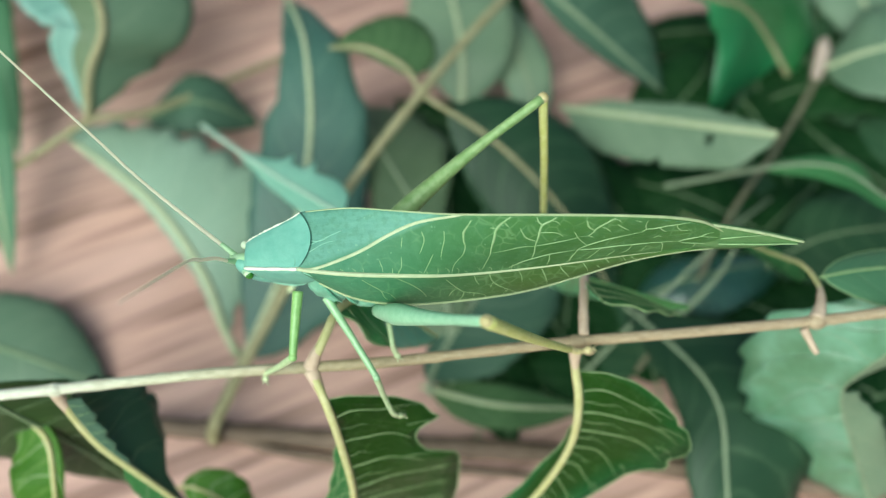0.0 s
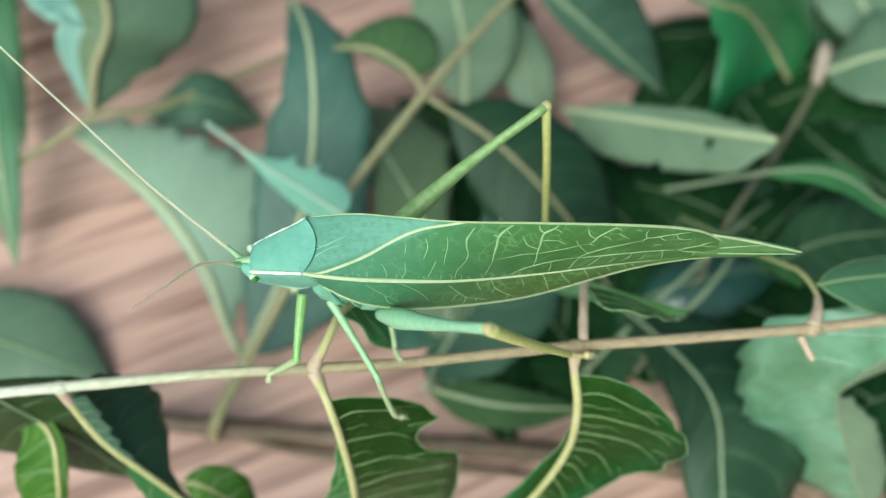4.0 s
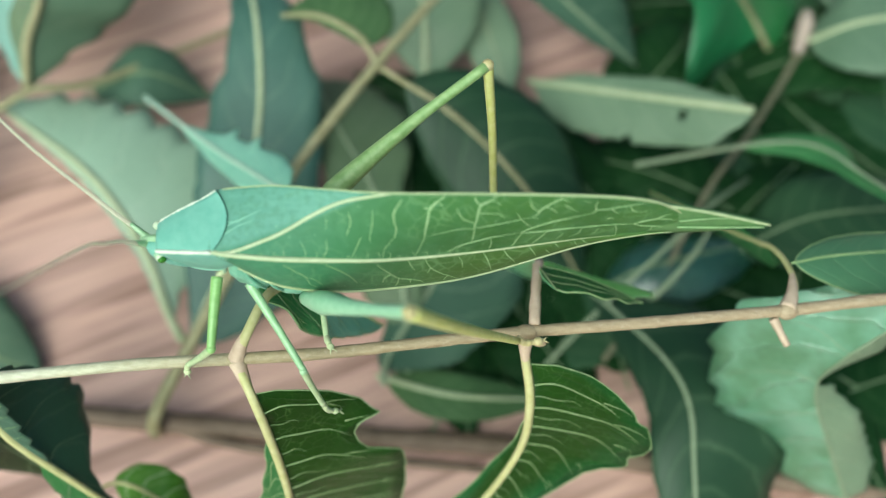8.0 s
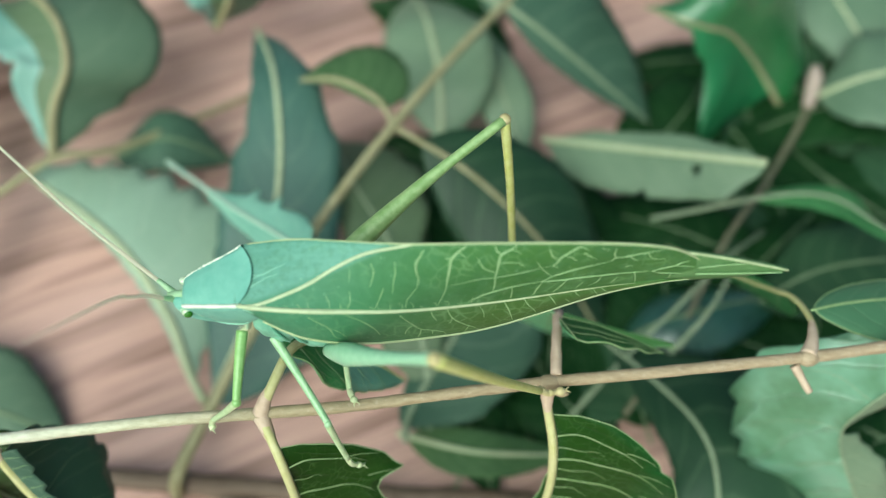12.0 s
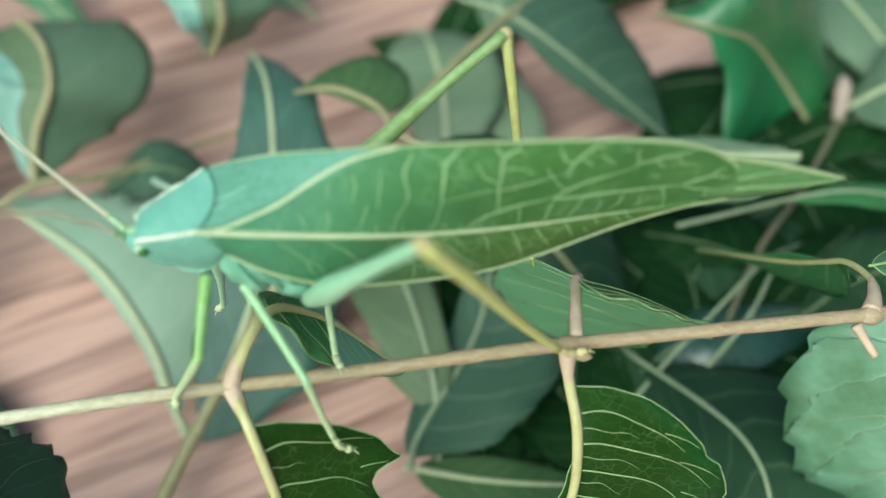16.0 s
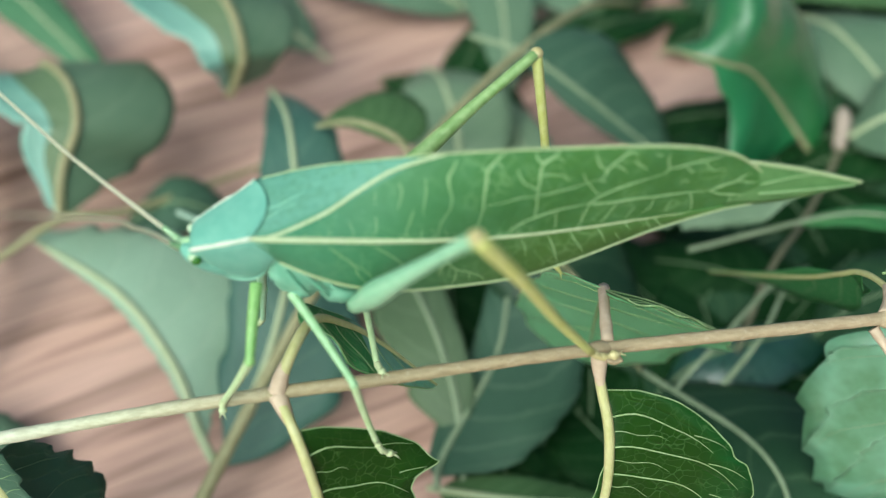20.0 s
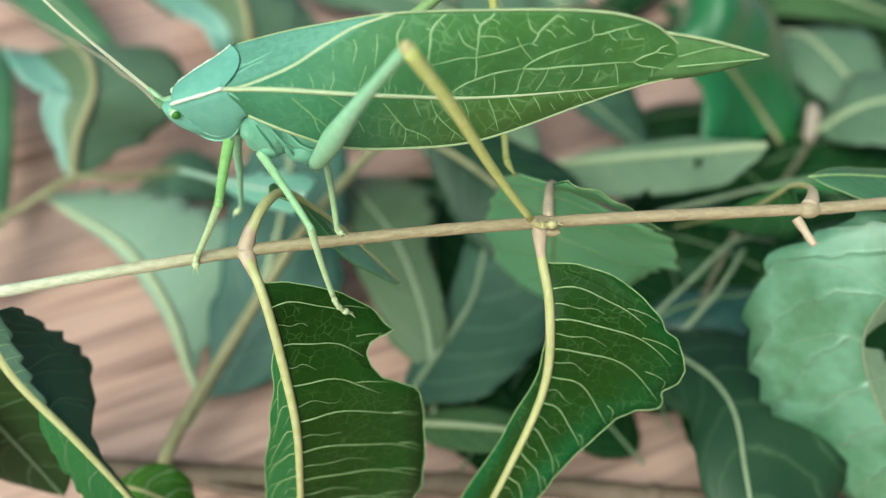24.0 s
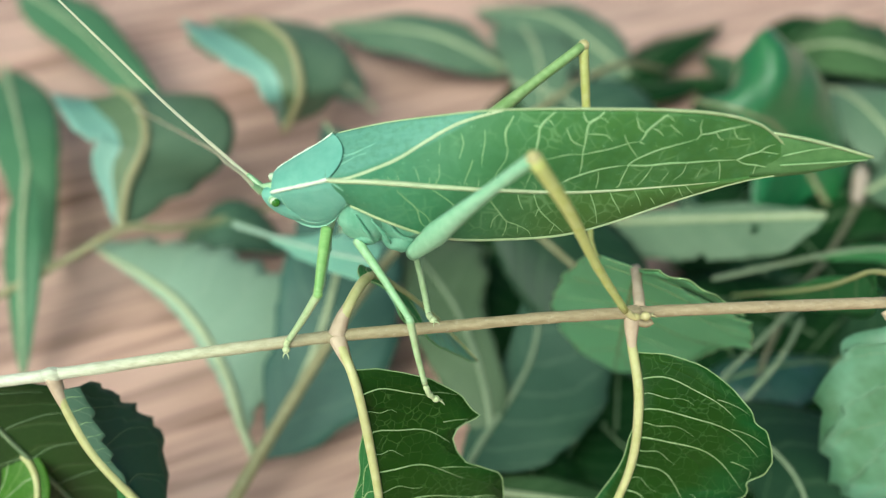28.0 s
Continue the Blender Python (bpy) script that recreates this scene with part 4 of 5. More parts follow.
def wing_veins(wing):
    """The forked veins of the forewing: thick ribs from the top edge, long ones to the tip, thin ties between."""
    rng = random.Random(3)

    def vein(r, *path):
        line = on_wing(path, -0.5 * r, 6 * len(path))
        part("wing_vein", tube(line, [r * 0.75, r, r * 0.9, r * 0.55], 6 * len(path), 6, bumpy=0.2), M["wvein"], wing)

    # ribs that climb to the top edge, with their side twigs
    vein(0.11, (2.5, 0.05), (2.2, 0.1), (1.85, 0.16), (1.85, 0.24), (2.0, 0.3), (1.85, 0.38))
    vein(0.05, (1.85, 0.38), (1.4, 0.44), (1.0, 0.5), (0.8, 0.6))
    vein(0.14, (6.0, 0.02), (5.1, 0.09), (4.7, 0.15), (4.6, 0.22), (4.4, 0.31), (4.3, 0.4))
    vein(0.06, (4.3, 0.4), (4.0, 0.48), (3.5, 0.6))
    vein(0.07, (4.7, 0.13), (4.2, 0.12))
    vein(0.07, (5.4, 0.07), (5.9, 0.12))
    vein(0.15, (10.1, 0.02), (9.6, 0.06), (8.9, 0.1), (8.7, 0.15), (8.6, 0.23), (8.4, 0.32))
    vein(0.09, (8.4, 0.32), (8.4, 0.4), (8.25, 0.48))
    vein(0.1, (8.9, 0.1), (8.5, 0.07), (8.3, 0.02))
    vein(0.06, (9.6, 0.06), (10.1, 0.07), (10.5, 0.1))
    vein(0.08, (8.4, 0.27), (7.5, 0.23), (7.1, 0.17), (6.9, 0.13))
    vein(0.07, (8.7, 0.18), (9.5, 0.18), (10.3, 0.19), (10.9, 0.23))
    vein(0.06, (8.3, 0.33), (7.2, 0.33), (5.7, 0.36), (4.6, 0.38))
    vein(0.07, (8.3, 0.33), (9.6, 0.31), (11.2, 0.28), (12.4, 0.25), (13.2, 0.24))
    vein(0.13, (15.4, 0.03), (14.5, 0.1), (13.8, 0.16), (13.6, 0.2), (13.2, 0.24))
    vein(0.1, (13.6, 0.17), (13.1, 0.13), (12.8, 0.06))
    vein(0.07, (13.2, 0.24), (13.7, 0.26))
    vein(0.08, (14.3, 0.14), (14.8, 0.16), (15.2, 0.2))
    vein(0.06, (15.2, 0.05), (15.6, 0.05), (16.0, 0.08))
    vein(0.07, (11.9, 0.19), (12.3, 0.26), (13.3, 0.37))
    vein(0.07, (15.7, 0.11), (16.4, 0.16), (16.9, 0.19))
    # long veins towards the tip
    vein(0.09, (6.2, 0.58), (7.3, 0.52), (8.2, 0.49), (9.7, 0.45), (11.1, 0.43), (12.4, 0.42))
    vein(0.12, (12.4, 0.42), (14.1, 0.43), (16.1, 0.42), (17.7, 0.42), (19.5, 0.41), (22.1, 0.4))
    vein(0.09, (12.4, 0.42), (13.3, 0.37), (14.9, 0.31), (16.8, 0.26), (18.2, 0.22))
    vein(0.1, (18.2, 0.22), (18.5, 0.18), (19.2, 0.17), (20.3, 0.13), (21.4, 0.09), (22.6, 0.03))
    vein(0.08, (18.5, 0.18), (18.3, 0.12), (18.4, 0.06))
    vein(0.05, (17.2, 0.06), (17.9, 0.08))
    vein(0.07, (19.7, 0.16), (20.1, 0.2), (20.5, 0.22))
    vein(0.07, (21.2, 0.1), (21.4, 0.15), (21.9, 0.19), (22.8, 0.17))
    vein(0.05, (19.5, 0.32), (19.9, 0.29), (20.2, 0.31))
    vein(0.11, (22.1, 0.4), (22.9, 0.35), (23.9, 0.29), (24.4, 0.21), (25.1, 0.12))
    vein(0.07, (23.9, 0.29), (24.8, 0.27), (25.7, 0.24))
    vein(0.11, (22.1, 0.4), (22.8, 0.44), (23.9, 0.46), (24.6, 0.48), (25.3, 0.5))
    # ties between the long vein and the stripe
    vein(0.06, (9.9, 0.46), (9.95, 0.53), (9.8, 0.61))
    vein(0.07, (12.5, 0.43), (12.1, 0.52), (11.9, 0.58), (11.4, 0.61))
    vein(0.07, (14.7, 0.43), (14.2, 0.52), (13.6, 0.59), (13.2, 0.61))
    vein(0.06, (17.7, 0.43), (17.5, 0.51), (16.8, 0.57))
    vein(0.05, (16.2, 0.5), (15.6, 0.58))
    vein(0.05, (19.2, 0.47), (18.8, 0.57))
    vein(0.07, (20.5, 0.41), (20.8, 0.49), (21.0, 0.61))
    vein(0.06, (23.9, 0.46), (23.9, 0.56), (24.0, 0.62))
    # below the stripe
    vein(0.06, (-7.4, 0.68), (-6.6, 0.74), (-5.8, 0.8), (-5.5, 0.9), (-5.0, 0.94))
    vein(0.06, (-4.4, 0.64), (-2.9, 0.72), (-2.0, 0.8), (-1.6, 0.88))
    vein(0.045, (-5.8, 0.8), (-5.0, 0.84), (-4.5, 0.91))
    vein(0.07, (0.3, 0.67), (1.4, 0.79), (2.0, 0.85), (2.9, 0.88), (3.9, 0.93), (4.2, 0.98))
    vein(0.055, (2.0, 0.85), (1.9, 0.92), (1.6, 0.98))
    vein(0.045, (3.0, 0.88), (3.0, 0.95))
    vein(0.05, (1.4, 0.79), (0.8, 0.84), (0.6, 0.9))
    vein(0.055, (2.9, 0.64), (3.1, 0.7), (3.4, 0.76))
    vein(0.07, (4.3, 0.63), (4.8, 0.75), (5.9, 0.86), (6.4, 0.9), (7.2, 0.98))
    vein(0.05, (6.3, 0.89), (5.9, 0.97))
    vein(0.05, (4.8, 0.75), (4.5, 0.82))
    vein(0.05, (7.1, 0.63), (7.5, 0.72), (7.6, 0.8))
    vein(0.07, (9.3, 0.63), (9.7, 0.73), (10.0, 0.84), (10.2, 0.95))
    vein(0.07, (11.1, 0.63), (11.5, 0.73), (12.0, 0.83), (12.3, 0.92))
    vein(0.06, (13.3, 0.63), (13.8, 0.76), (14.1, 0.88))
    vein(0.05, (14.9, 0.78), (15.4, 0.92))
    vein(0.05, (15.6, 0.64), (16.1, 0.78))
    vein(0.05, (17.3, 0.64), (17.6, 0.79), (17.9, 0.93))
    vein(0.05, (18.0, 0.64), (18.5, 0.82), (19.0, 0.97))
    # faint ribs of the front field
    vein(0.06, (0.1, 0.15), (0.1, 0.24), (-0.1, 0.34), (-0.2, 0.42))
    vein(0.05, (-1.9, 0.17), (-1.7, 0.25), (-2.1, 0.38))
    vein(0.05, (-0.9, 0.38), (-1.3, 0.48), (-1.8, 0.6))
    vein(0.045, (-3.8, 0.42), (-3.8, 0.53), (-4.2, 0.61))
    vein(0.04, (-5.8, 0.47), (-5.5, 0.56), (-5.7, 0.61))
    vein(0.04, (-3.7, 0.24), (-3.8, 0.34))
    # hairs along the stripe
    for k in range(22):
        x = -10.8 + 0.85 * k + rng.uniform(-0.3, 0.3)
        up = rng.uniform(0.03, 0.09)
        vein(0.035, (x, 0.615), (x + rng.uniform(-0.1, 0.2), 0.62 - 0.6 * up), (x + rng.uniform(-0.3, 0.1), 0.62 - up))


def leg(parent, side, kind, pts_femur, femur_r, pts_tibia, tibia_r, pts_foot, mats, spines=0, pads=True):
    femur = part(kind + "_femur", tube(pts_femur, femur_r, 22, 10), M[mats[0]], parent)
    part("knee", ball(pts_tibia[0], (femur_r[-1] * 1.15,) * 3, 8, 10), M[mats[1]], femur)
    tibia = part(kind + "_tibia", tube(pts_tibia, tibia_r, 22, 8), M[mats[2]], parent)
    line = spline(pts_tibia, 40)
    for k in range(spines):
        i = 6 + int(32 * k / spines)
        d = (line[min(39, i + 1)] - line[i - 1]).normalized()
        out = d.cross(Vector((0.3, 1, 0.1))).normalized() * (1 if k % 2 else -1)
        base = line[i] + out * tibia_r[-1] * 0.8
        part("spine", tube([base, base + out * 0.17 + d * 0.2], [0.055, 0.012], 3, 4), M[mats[2]], tibia)
    foot = part(kind + "_foot", tube(pts_foot, [tibia_r[-1] * 0.95, tibia_r[-1] * 1.1, tibia_r[-1] * 0.8, tibia_r[-1] * 0.5], 14, 8, bumpy=0.25), M[mats[3]], parent)
    steps = spline(pts_foot, 7)
    for k in (1, 3, 5) if pads else ():
        r = tibia_r[-1] * (1.15 if k < 5 else 1.35)
        part("foot_pad", ball(steps[k], (r, r * 0.9, r), 7, 10), M[mats[3]], foot)
    end = Vector(pts_foot[-1])
    way = (end - Vector(pts_foot[-2])).normalized()
    for s in (-1, 1):
        sidev = way.cross(Vector((0, 0, 1))).normalized() * s
        part("claw", tube([end, end + way * 0.35 + sidev * 0.25, end + way * 0.5 + sidev * 0.3 + Vector((0, 0, -0.2))], [0.1, 0.06, 0.02], 6, 5), M[mats[3]], foot)


def build_katydid():
    bug = thing("katydid", (-8, 45, 60), "leaf-green katydid with leaf-veined wings standing on the twig", "insect")
    roll = Matrix.Rotation(radians(12), 4, "X")

    # pronotum: a saddle with two sharp side ridges
    def shield(s, f, sg, out=0.0):
        """A place on the shield: s from front to back, f from the crest (0) over the ridge (0.5) to the lower edge (1)."""
        hw = 1.25 + 1.5 * s**0.8
        if f <= 0.5:
            q = f / 0.5
            y, h, back = hw * q, 0.32 * (1 - q * q) + out, s**4 * (0.45 - 1.2 * q**2)
        else:
            g = (f - 0.5) / 0.5
            y, h = hw * (1.02 + 0.13 * math.sin(math.pi * g)) - 0.3 * g * g + out, -mix_list([0.5, 2.6, 4.4, 5.4, 5.9, 6.1, 6.0, 5.5, 4.0], s) * g
            back = s**3 * math.sin(math.pi * g) * 1.0 - 0.8 * s**4 * max(0.0, 1 - g / 0.5) ** 2
        v = roll @ Vector((0, sg * y, h))
        return Vector((-18.7 + 6.1 * s + back, 46.05 + v.y, 64.0 + 2.75 * s**0.85 + v.z))

    bm = bmesh.new()
    rings = [[bm.verts.new(shield(i / 20, abs(k) / 14, 1 if k > 0 else -1) * MM) for k in range(-14, 15)] for i in range(21)]
    for r0, r1 in zip(rings, rings[1:]):
        for k in range(28):
            bm.faces.new((r0[k], r0[k + 1], r1[k + 1], r1[k]))
    bm.faces.new(rings[0])
    pron = part("pronotum", bm, M["body"], bug, "smooth bluish green shield")
    size = random.Random(5)
    part("ridge_line", tube([shield(i / 9, 0.5, -1, 0.03) for i in range(10)], [0.1] + [size.uniform(0.13, 0.2) for k in range(16)] + [0.12], 90, 8, bumpy=0.2), M["white"], pron, "white ridge")
    part("ridge_line", tube([shield(i / 9, 0.5, 1, 0.0) for i in range(10)], [size.uniform(0.02, 0.14) for k in range(40)], 120, 6), M["white"], pron, "white beaded ridge")
    part("rear_crease", tube([shield(1.0, abs(k) / 24, 1 if k > 0 else -1, 0.0) for k in range(-11, 12)], [0.02, 0.035, 0.02], 40, 6), M["crease"], pron, "dark green crease")
    edge = [shield(i / 18, 1.0, -1, 0.02) for i in range(2, 19)] + [shield(1.0, 1.0 - k / 20, -1, 0.02) for k in range(1, 10)]
    part("shield_rim", tube(edge, [0.09, 0.11, 0.1, 0.08], 70, 6), M["rim"], pron)
    lobe = [shield(s, f, -1, -0.02) for s, f in ((0.14, 0.58), (0.16, 0.68), (0.21, 0.79), (0.3, 0.87), (0.42, 0.92), (0.58, 0.94), (0.76, 0.93))]
    part("lobe_fold", tube(lobe, [0.03, 0.08, 0.09, 0.08, 0.03], 40, 5), M["rim"], pron)

    # head
    head_turn = Matrix.Rotation(radians(12), 4, "X") @ Matrix.Rotation(radians(38), 4, "Y")
    head = part("head", ball((-17.3, 46.05, 61.5), (3.0, 1.3, 1.3), 14, 18, head_turn), M["body"], bug)
    part("forehead", tube([(-18.2, 46.15, 63.3), (-19.3, 46.25, 63.3), (-20.3, 46.3, 63.2)], [0.7, 0.42, 0.2], 10, 10), M["legmid"], head)
    for p, q in (((-19.6, 46.1, 62.7), (-20.4, 45.4, 64.2)), ((-19.6, 46.5, 62.8), (-21.2, 47.5, 63.8))):
        part("antenna_joint", tube([p, q], [0.36, 0.22], 8, 8), M["legmid"], head)
    for p, m in (((-18.45, 44.7, 62.9), "eye"), ((-18.9, 47.5, 63.5), "eyepale")):
        eyeball = part("eye", ball(p, (0.46, 0.42, 0.44), 10, 14), M["eyepale"], head)
        if m == "eye":
            part("pupil", ball((p[0] + 0.1, p[1] - 0.15, p[2] - 0.04), (0.42, 0.36, 0.42), 10, 14), M["eye"], eyeball)
            part("eye_rim", tube([(p[0] - 0.05 + 0.48 * math.cos(a), p[1] + (0.12 if p[1] < 46 else -0.12), p[2] + 0.46 * math.sin(a)) for a in [i * math.pi / 6 for i in range(13)]], [0.1, 0.1], 24, 5), M["legpale"], head)

    # chest and abdomen
    for c, r, seed in (((-10.6, 45.5, 60.9), (2.6, 1.75, 3.0), 2.0), ((-7.4, 45.5, 60.5), (2.6, 1.95, 2.7), 5.0)):
        bm = ball(c, r, 22, 30)
        for v in bm.verts:
            p = v.co / MM
            out = (p - Vector(c)).normalized()
            lump = noise.noise(Vector((p.x * 1.1 + p.z * 0.35, p.y * 0.9, p.z * 0.8)) + Vector((seed, 0, 0)))
            fine = noise.noise(p * 2.6 + Vector((0, seed, 0)))
            v.co = (p + out * (0.42 * abs(lump) + 0.12 * fine)) * MM
        part("thorax_segment", bm, M["belly"], bug)
    for c, r, seed in (((-7.5, 44.9, 58.7), (1.8, 1.35, 1.5), 3.0), ((-10.5, 45.0, 59.0), (1.3, 1.1, 1.15), 8.0)):
        bm = ball(c, r, 16, 22)
        for v in bm.verts:
            p = v.co / MM
            v.co = (p + (p - Vector(c)).normalized() * 0.3 * abs(noise.noise(p * 1.3 + Vector((seed, 0, 0))))) * MM
        part("coxa", bm, M["belly"], bug)
    for line in ([(-11.3, 43.75, 62.0), (-10.5, 43.45, 60.4), (-9.9, 43.8, 58.8)], [(-8.6, 43.6, 61.6), (-7.5, 43.2, 60.1), (-6.2, 43.45, 59.3)], [(-9.9, 43.6, 61.6), (-8.9, 43.25, 60.3), (-8.4, 43.6, 58.9)]):
        part("side_fold", tube(line, [0.12, 0.2, 0.12], 12, 6, bumpy=0.3), M["belly"], bug)
    for k in range(6):
        x = -4.5 + 2.0 * k
        part("abdomen_segment", ball((x, 46.3, 61.6 + 0.2 * k), (1.6, 1.7 - 0.2 * k, 2.3 - 0.22 * k), 8, 12), M["belly"], bug)

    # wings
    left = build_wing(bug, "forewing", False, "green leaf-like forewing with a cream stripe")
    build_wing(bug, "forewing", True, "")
    part("wing_stripe", tube(on_wing([(-13.5, 0.62), (-8, 0.62), (0, 0.62), (8, 0.62), (16, 0.62), (22, 0.62), (27.0, 0.62)], -0.06, 40), [0.2, 0.24, 0.22, 0.2, 0.17, 0.13, 0.08, 0.03], 80, 6), M["cream"], left, "cream stripe")
    part("wing_stripe", tube(on_wing([(-13.4, 0.61), (-12.0, 0.6), (-9.8, 0.505), (-7.4, 0.385), (-4.8, 0.215), (-2.1, 0.085), (1.8, 0.0)], -0.05, 30), [0.15, 0.18, 0.17, 0.12], 50, 6), M["cream"], left)
    part("wing_margin", tube(on_wing([(-11.6, 0.99), (-6, 0.995), (0, 1), (8, 1), (18, 1), (27.8, 1)], 0.0, 40), [0.15, 0.15, 0.12, 0.09], 80, 6), M["margin"], left)
    part("wing_margin", tube(on_wing([(-12.8, 0.0), (-5, 0.0), (2, 0.0), (10, 0.0), (20, 0.0), (27.8, 0.0)], 0.0, 40), [0.07, 0.08, 0.1, 0.12, 0.14, 0.15, 0.07], 80, 6), M["margin"], left)
    wing_veins(left)
    for path in ([(-12.2, 0.34), (-10.8, 0.27), (-9.2, 0.2)], [(-12.3, 0.3), (-11.2, 0.3), (-10.2, 0.24)], [(-12.3, 0.42), (-11.0, 0.33), (-10.0, 0.3)]):
        part("wing_vein", tube(on_wing(path, 0.01, 8), [0.05, 0.045, 0.02], 10, 4), M["rim"], left)
    bm = bmesh.new()
    rows = []
    for layer in (0.0, 0.25):
        for i in range(17):
            s = i / 16
            top = Vector((23.5, 47.15 + layer, 68.1)).lerp(Vector((33.7, 46.7 + layer, 65.6)), s) + Vector((0, 0, 0.25 * math.sin(math.pi * s)))
            low = Vector((23.5, 47.4 + layer, 62.9)).lerp(Vector((33.7, 46.7 + layer, 65.45)), s) - Vector((0, 0, 0.55 * math.sin(math.pi * s)))
            rows.append([bm.verts.new((top.lerp(low, k / 6) - Vector((0, 0.15 * math.sin(math.pi * k / 6), 0))) * MM) for k in range(7)])
    for base in (0, 17):
        for i in range(16):
            for k in range(6):
                bm.faces.new((rows[base + i][k], rows[base + i][k + 1], rows[base + i + 1][k + 1], rows[base + i + 1][k]))
    for i in range(16):
        for k in (0, 6):
            bm.faces.new((rows[i][k], rows[i + 1][k], rows[17 + i + 1][k], rows[17 + i][k]))
    hind = part("hindwing", bm, M["hindwing"], bug, "green folded hindwing tip")
    part("wing_margin", tube([(24.6, 47.0, 68.0), (28.5, 46.8, 67.2), (33.7, 46.6, 65.6)], [0.14, 0.17, 0.12], 20, 6), M["margin"], hind)
    part("wing_vein", tube([(26, 46.95, 64.6), (29.5, 46.7, 65.0), (33.2, 46.5, 65.4)], [0.09, 0.07], 14, 5), M["wvein"], hind)
    part("wing_vein", tube([(26, 46.95, 65.6), (28.5, 46.75, 66.4), (30, 46.7, 66.6)], [0.07, 0.05], 10, 5), M["wvein"], hind)

    # legs
    leg(bug, -1, "front", [(-14.1, 44.3, 60.0), (-14.3, 41.5, 58.9), (-14.5, 38.6, 57.5)], [0.54, 0.48, 0.38], [(-14.5, 38.5, 57.4), (-16.4, 39.2, 53.6), (-18.1, 39.9, 50.4)], [0.4, 0.34, 0.28], [(-18.1, 39.9, 50.4), (-18.4, 39.9, 49.8), (-18.5, 39.5, 49.1)], ("leg", "leg", "shinpale", "foot"))
    leg(bug, -1, "middle", [(-11.5, 44.4, 58.6), (-9.0, 40.9, 57.1), (-6.5, 37.3, 55.4)], [0.46, 0.36, 0.32], [(-6.5, 37.2, 55.4), (-6.1, 37.2, 51.4), (-5.5, 37.0, 47.4)], [0.36, 0.3, 0.27], [(-5.5, 37.0, 47.4), (-5.2, 36.9, 46.3), (-4.8, 37.1, 45.4), (-4.2, 37.3, 44.8)], ("legmid", "legmid", "shinpale", "foot"), 12)
    leg(bug, -1, "hind", [(-6.4, 43.3, 57.9), (-5.2, 41.9, 60.2), (-1.4, 37.9, 67.3), (3.4, 33.9, 74.9)], [0.7, 1.1, 0.75, 0.5, 0.5], [(3.4, 33.9, 74.9), (6.4, 35.8, 68.6), (9.6, 38.9, 60.0), (13.0, 41.7, 52.1)], [0.6, 0.5, 0.43, 0.36], [(13.0, 42.0, 52.0), (13.7, 41.9, 51.2), (14.6, 42.1, 50.9), (15.6, 42.3, 50.9)], ("legpale", "knee", "shin", "knee"), 14)
    leg(bug, 1, "hind", [(-7.0, 48.6, 58.5), (-5.2, 51.6, 60.6), (2.0, 56.7, 64.7), (9.7, 61.0, 68.8)], [0.7, 1.1, 0.75, 0.5, 0.5], [(9.8, 61.1, 68.8), (10.6, 59.9, 60.5), (11.0, 57.9, 54), (11.3, 55.0, 49.2)], [0.5, 0.42, 0.38, 0.34], [(11.3, 55.0, 49.2), (11.6, 54.9, 48.4), (12.0, 54.6, 47.8)], ("legdull", "knee", "shin", "shin"), 14, False)
    leg(bug, 1, "front", [(-14.1, 47.6, 59.0), (-14.9, 48.8, 55.8), (-15.4, 50, 52.8)], [0.55, 0.48, 0.4], [(-15.4, 50, 52.8), (-16.2, 51.2, 49), (-16.8, 52.1, 46.2)], [0.38, 0.3, 0.28], [(-16.8, 52.1, 46.2), (-17.1, 52.2, 45.7), (-17.5, 52.1, 45.4)], ("legpale", "legpale", "legpale", "foot"))
    leg(bug, 1, "middle", [(-10.8, 47.6, 58.5), (-9.4, 49.6, 55.0), (-7.2, 52.4, 52.4)], [0.6, 0.5, 0.4], [(-7.2, 52.4, 52.4), (-6.2, 48, 51.5), (-5.2, 42.6, 50.9)], [0.38, 0.32, 0.28], [(-5.2, 42.6, 50.9), (-5.0, 42.0, 51.1), (-4.6, 41.2, 51.3)], ("leg", "shin", "shinpale", "foot"))
    return bug


def antenna(bug, name_points, radius):
    """A whip whose origin is its root, so that it can sway."""
    root = Vector(name_points[0])
    bm = tube([Vector(p) - root for p in name_points], radius, 80, 10, up=(1, 0, 0))
    bmesh.ops.recalc_face_normals(bm, faces=bm.faces)
    me = bpy.data.meshes.new("antenna")
    for f in bm.faces:
        f.smooth = True
    bm.to_mesh(me)
    bm.free()
    me.materials.append(M["antenna"])
    ob = new("antenna", me)
    ob.parent = bug
    ob.matrix_basis = Matrix.Translation(root * MM - bug.matrix_basis.translation)
    return ob


katydid = build_katydid()
far_antenna = antenna(katydid, [(-19.9, 46.7, 62.9), (-23.5, 48.8, 65.2), (-28.4, 51.8, 68.3), (-32.9, 55.2, 71.0), (-44.9, 64.0, 78.7), (-58, 74, 87)], [0.2, 0.14, 0.12, 0.1, 0.08, 0.06])
near_antenna = antenna(katydid, [(-20.0, 45.9, 62.9), (-20.9, 44.6, 66.0), (-21.6, 43.2, 68.2), (-22.2, 41.5, 70.8), (-23.9, 32.9, 80.1)], [0.2, 0.16, 0.14, 0.1, 0.04])


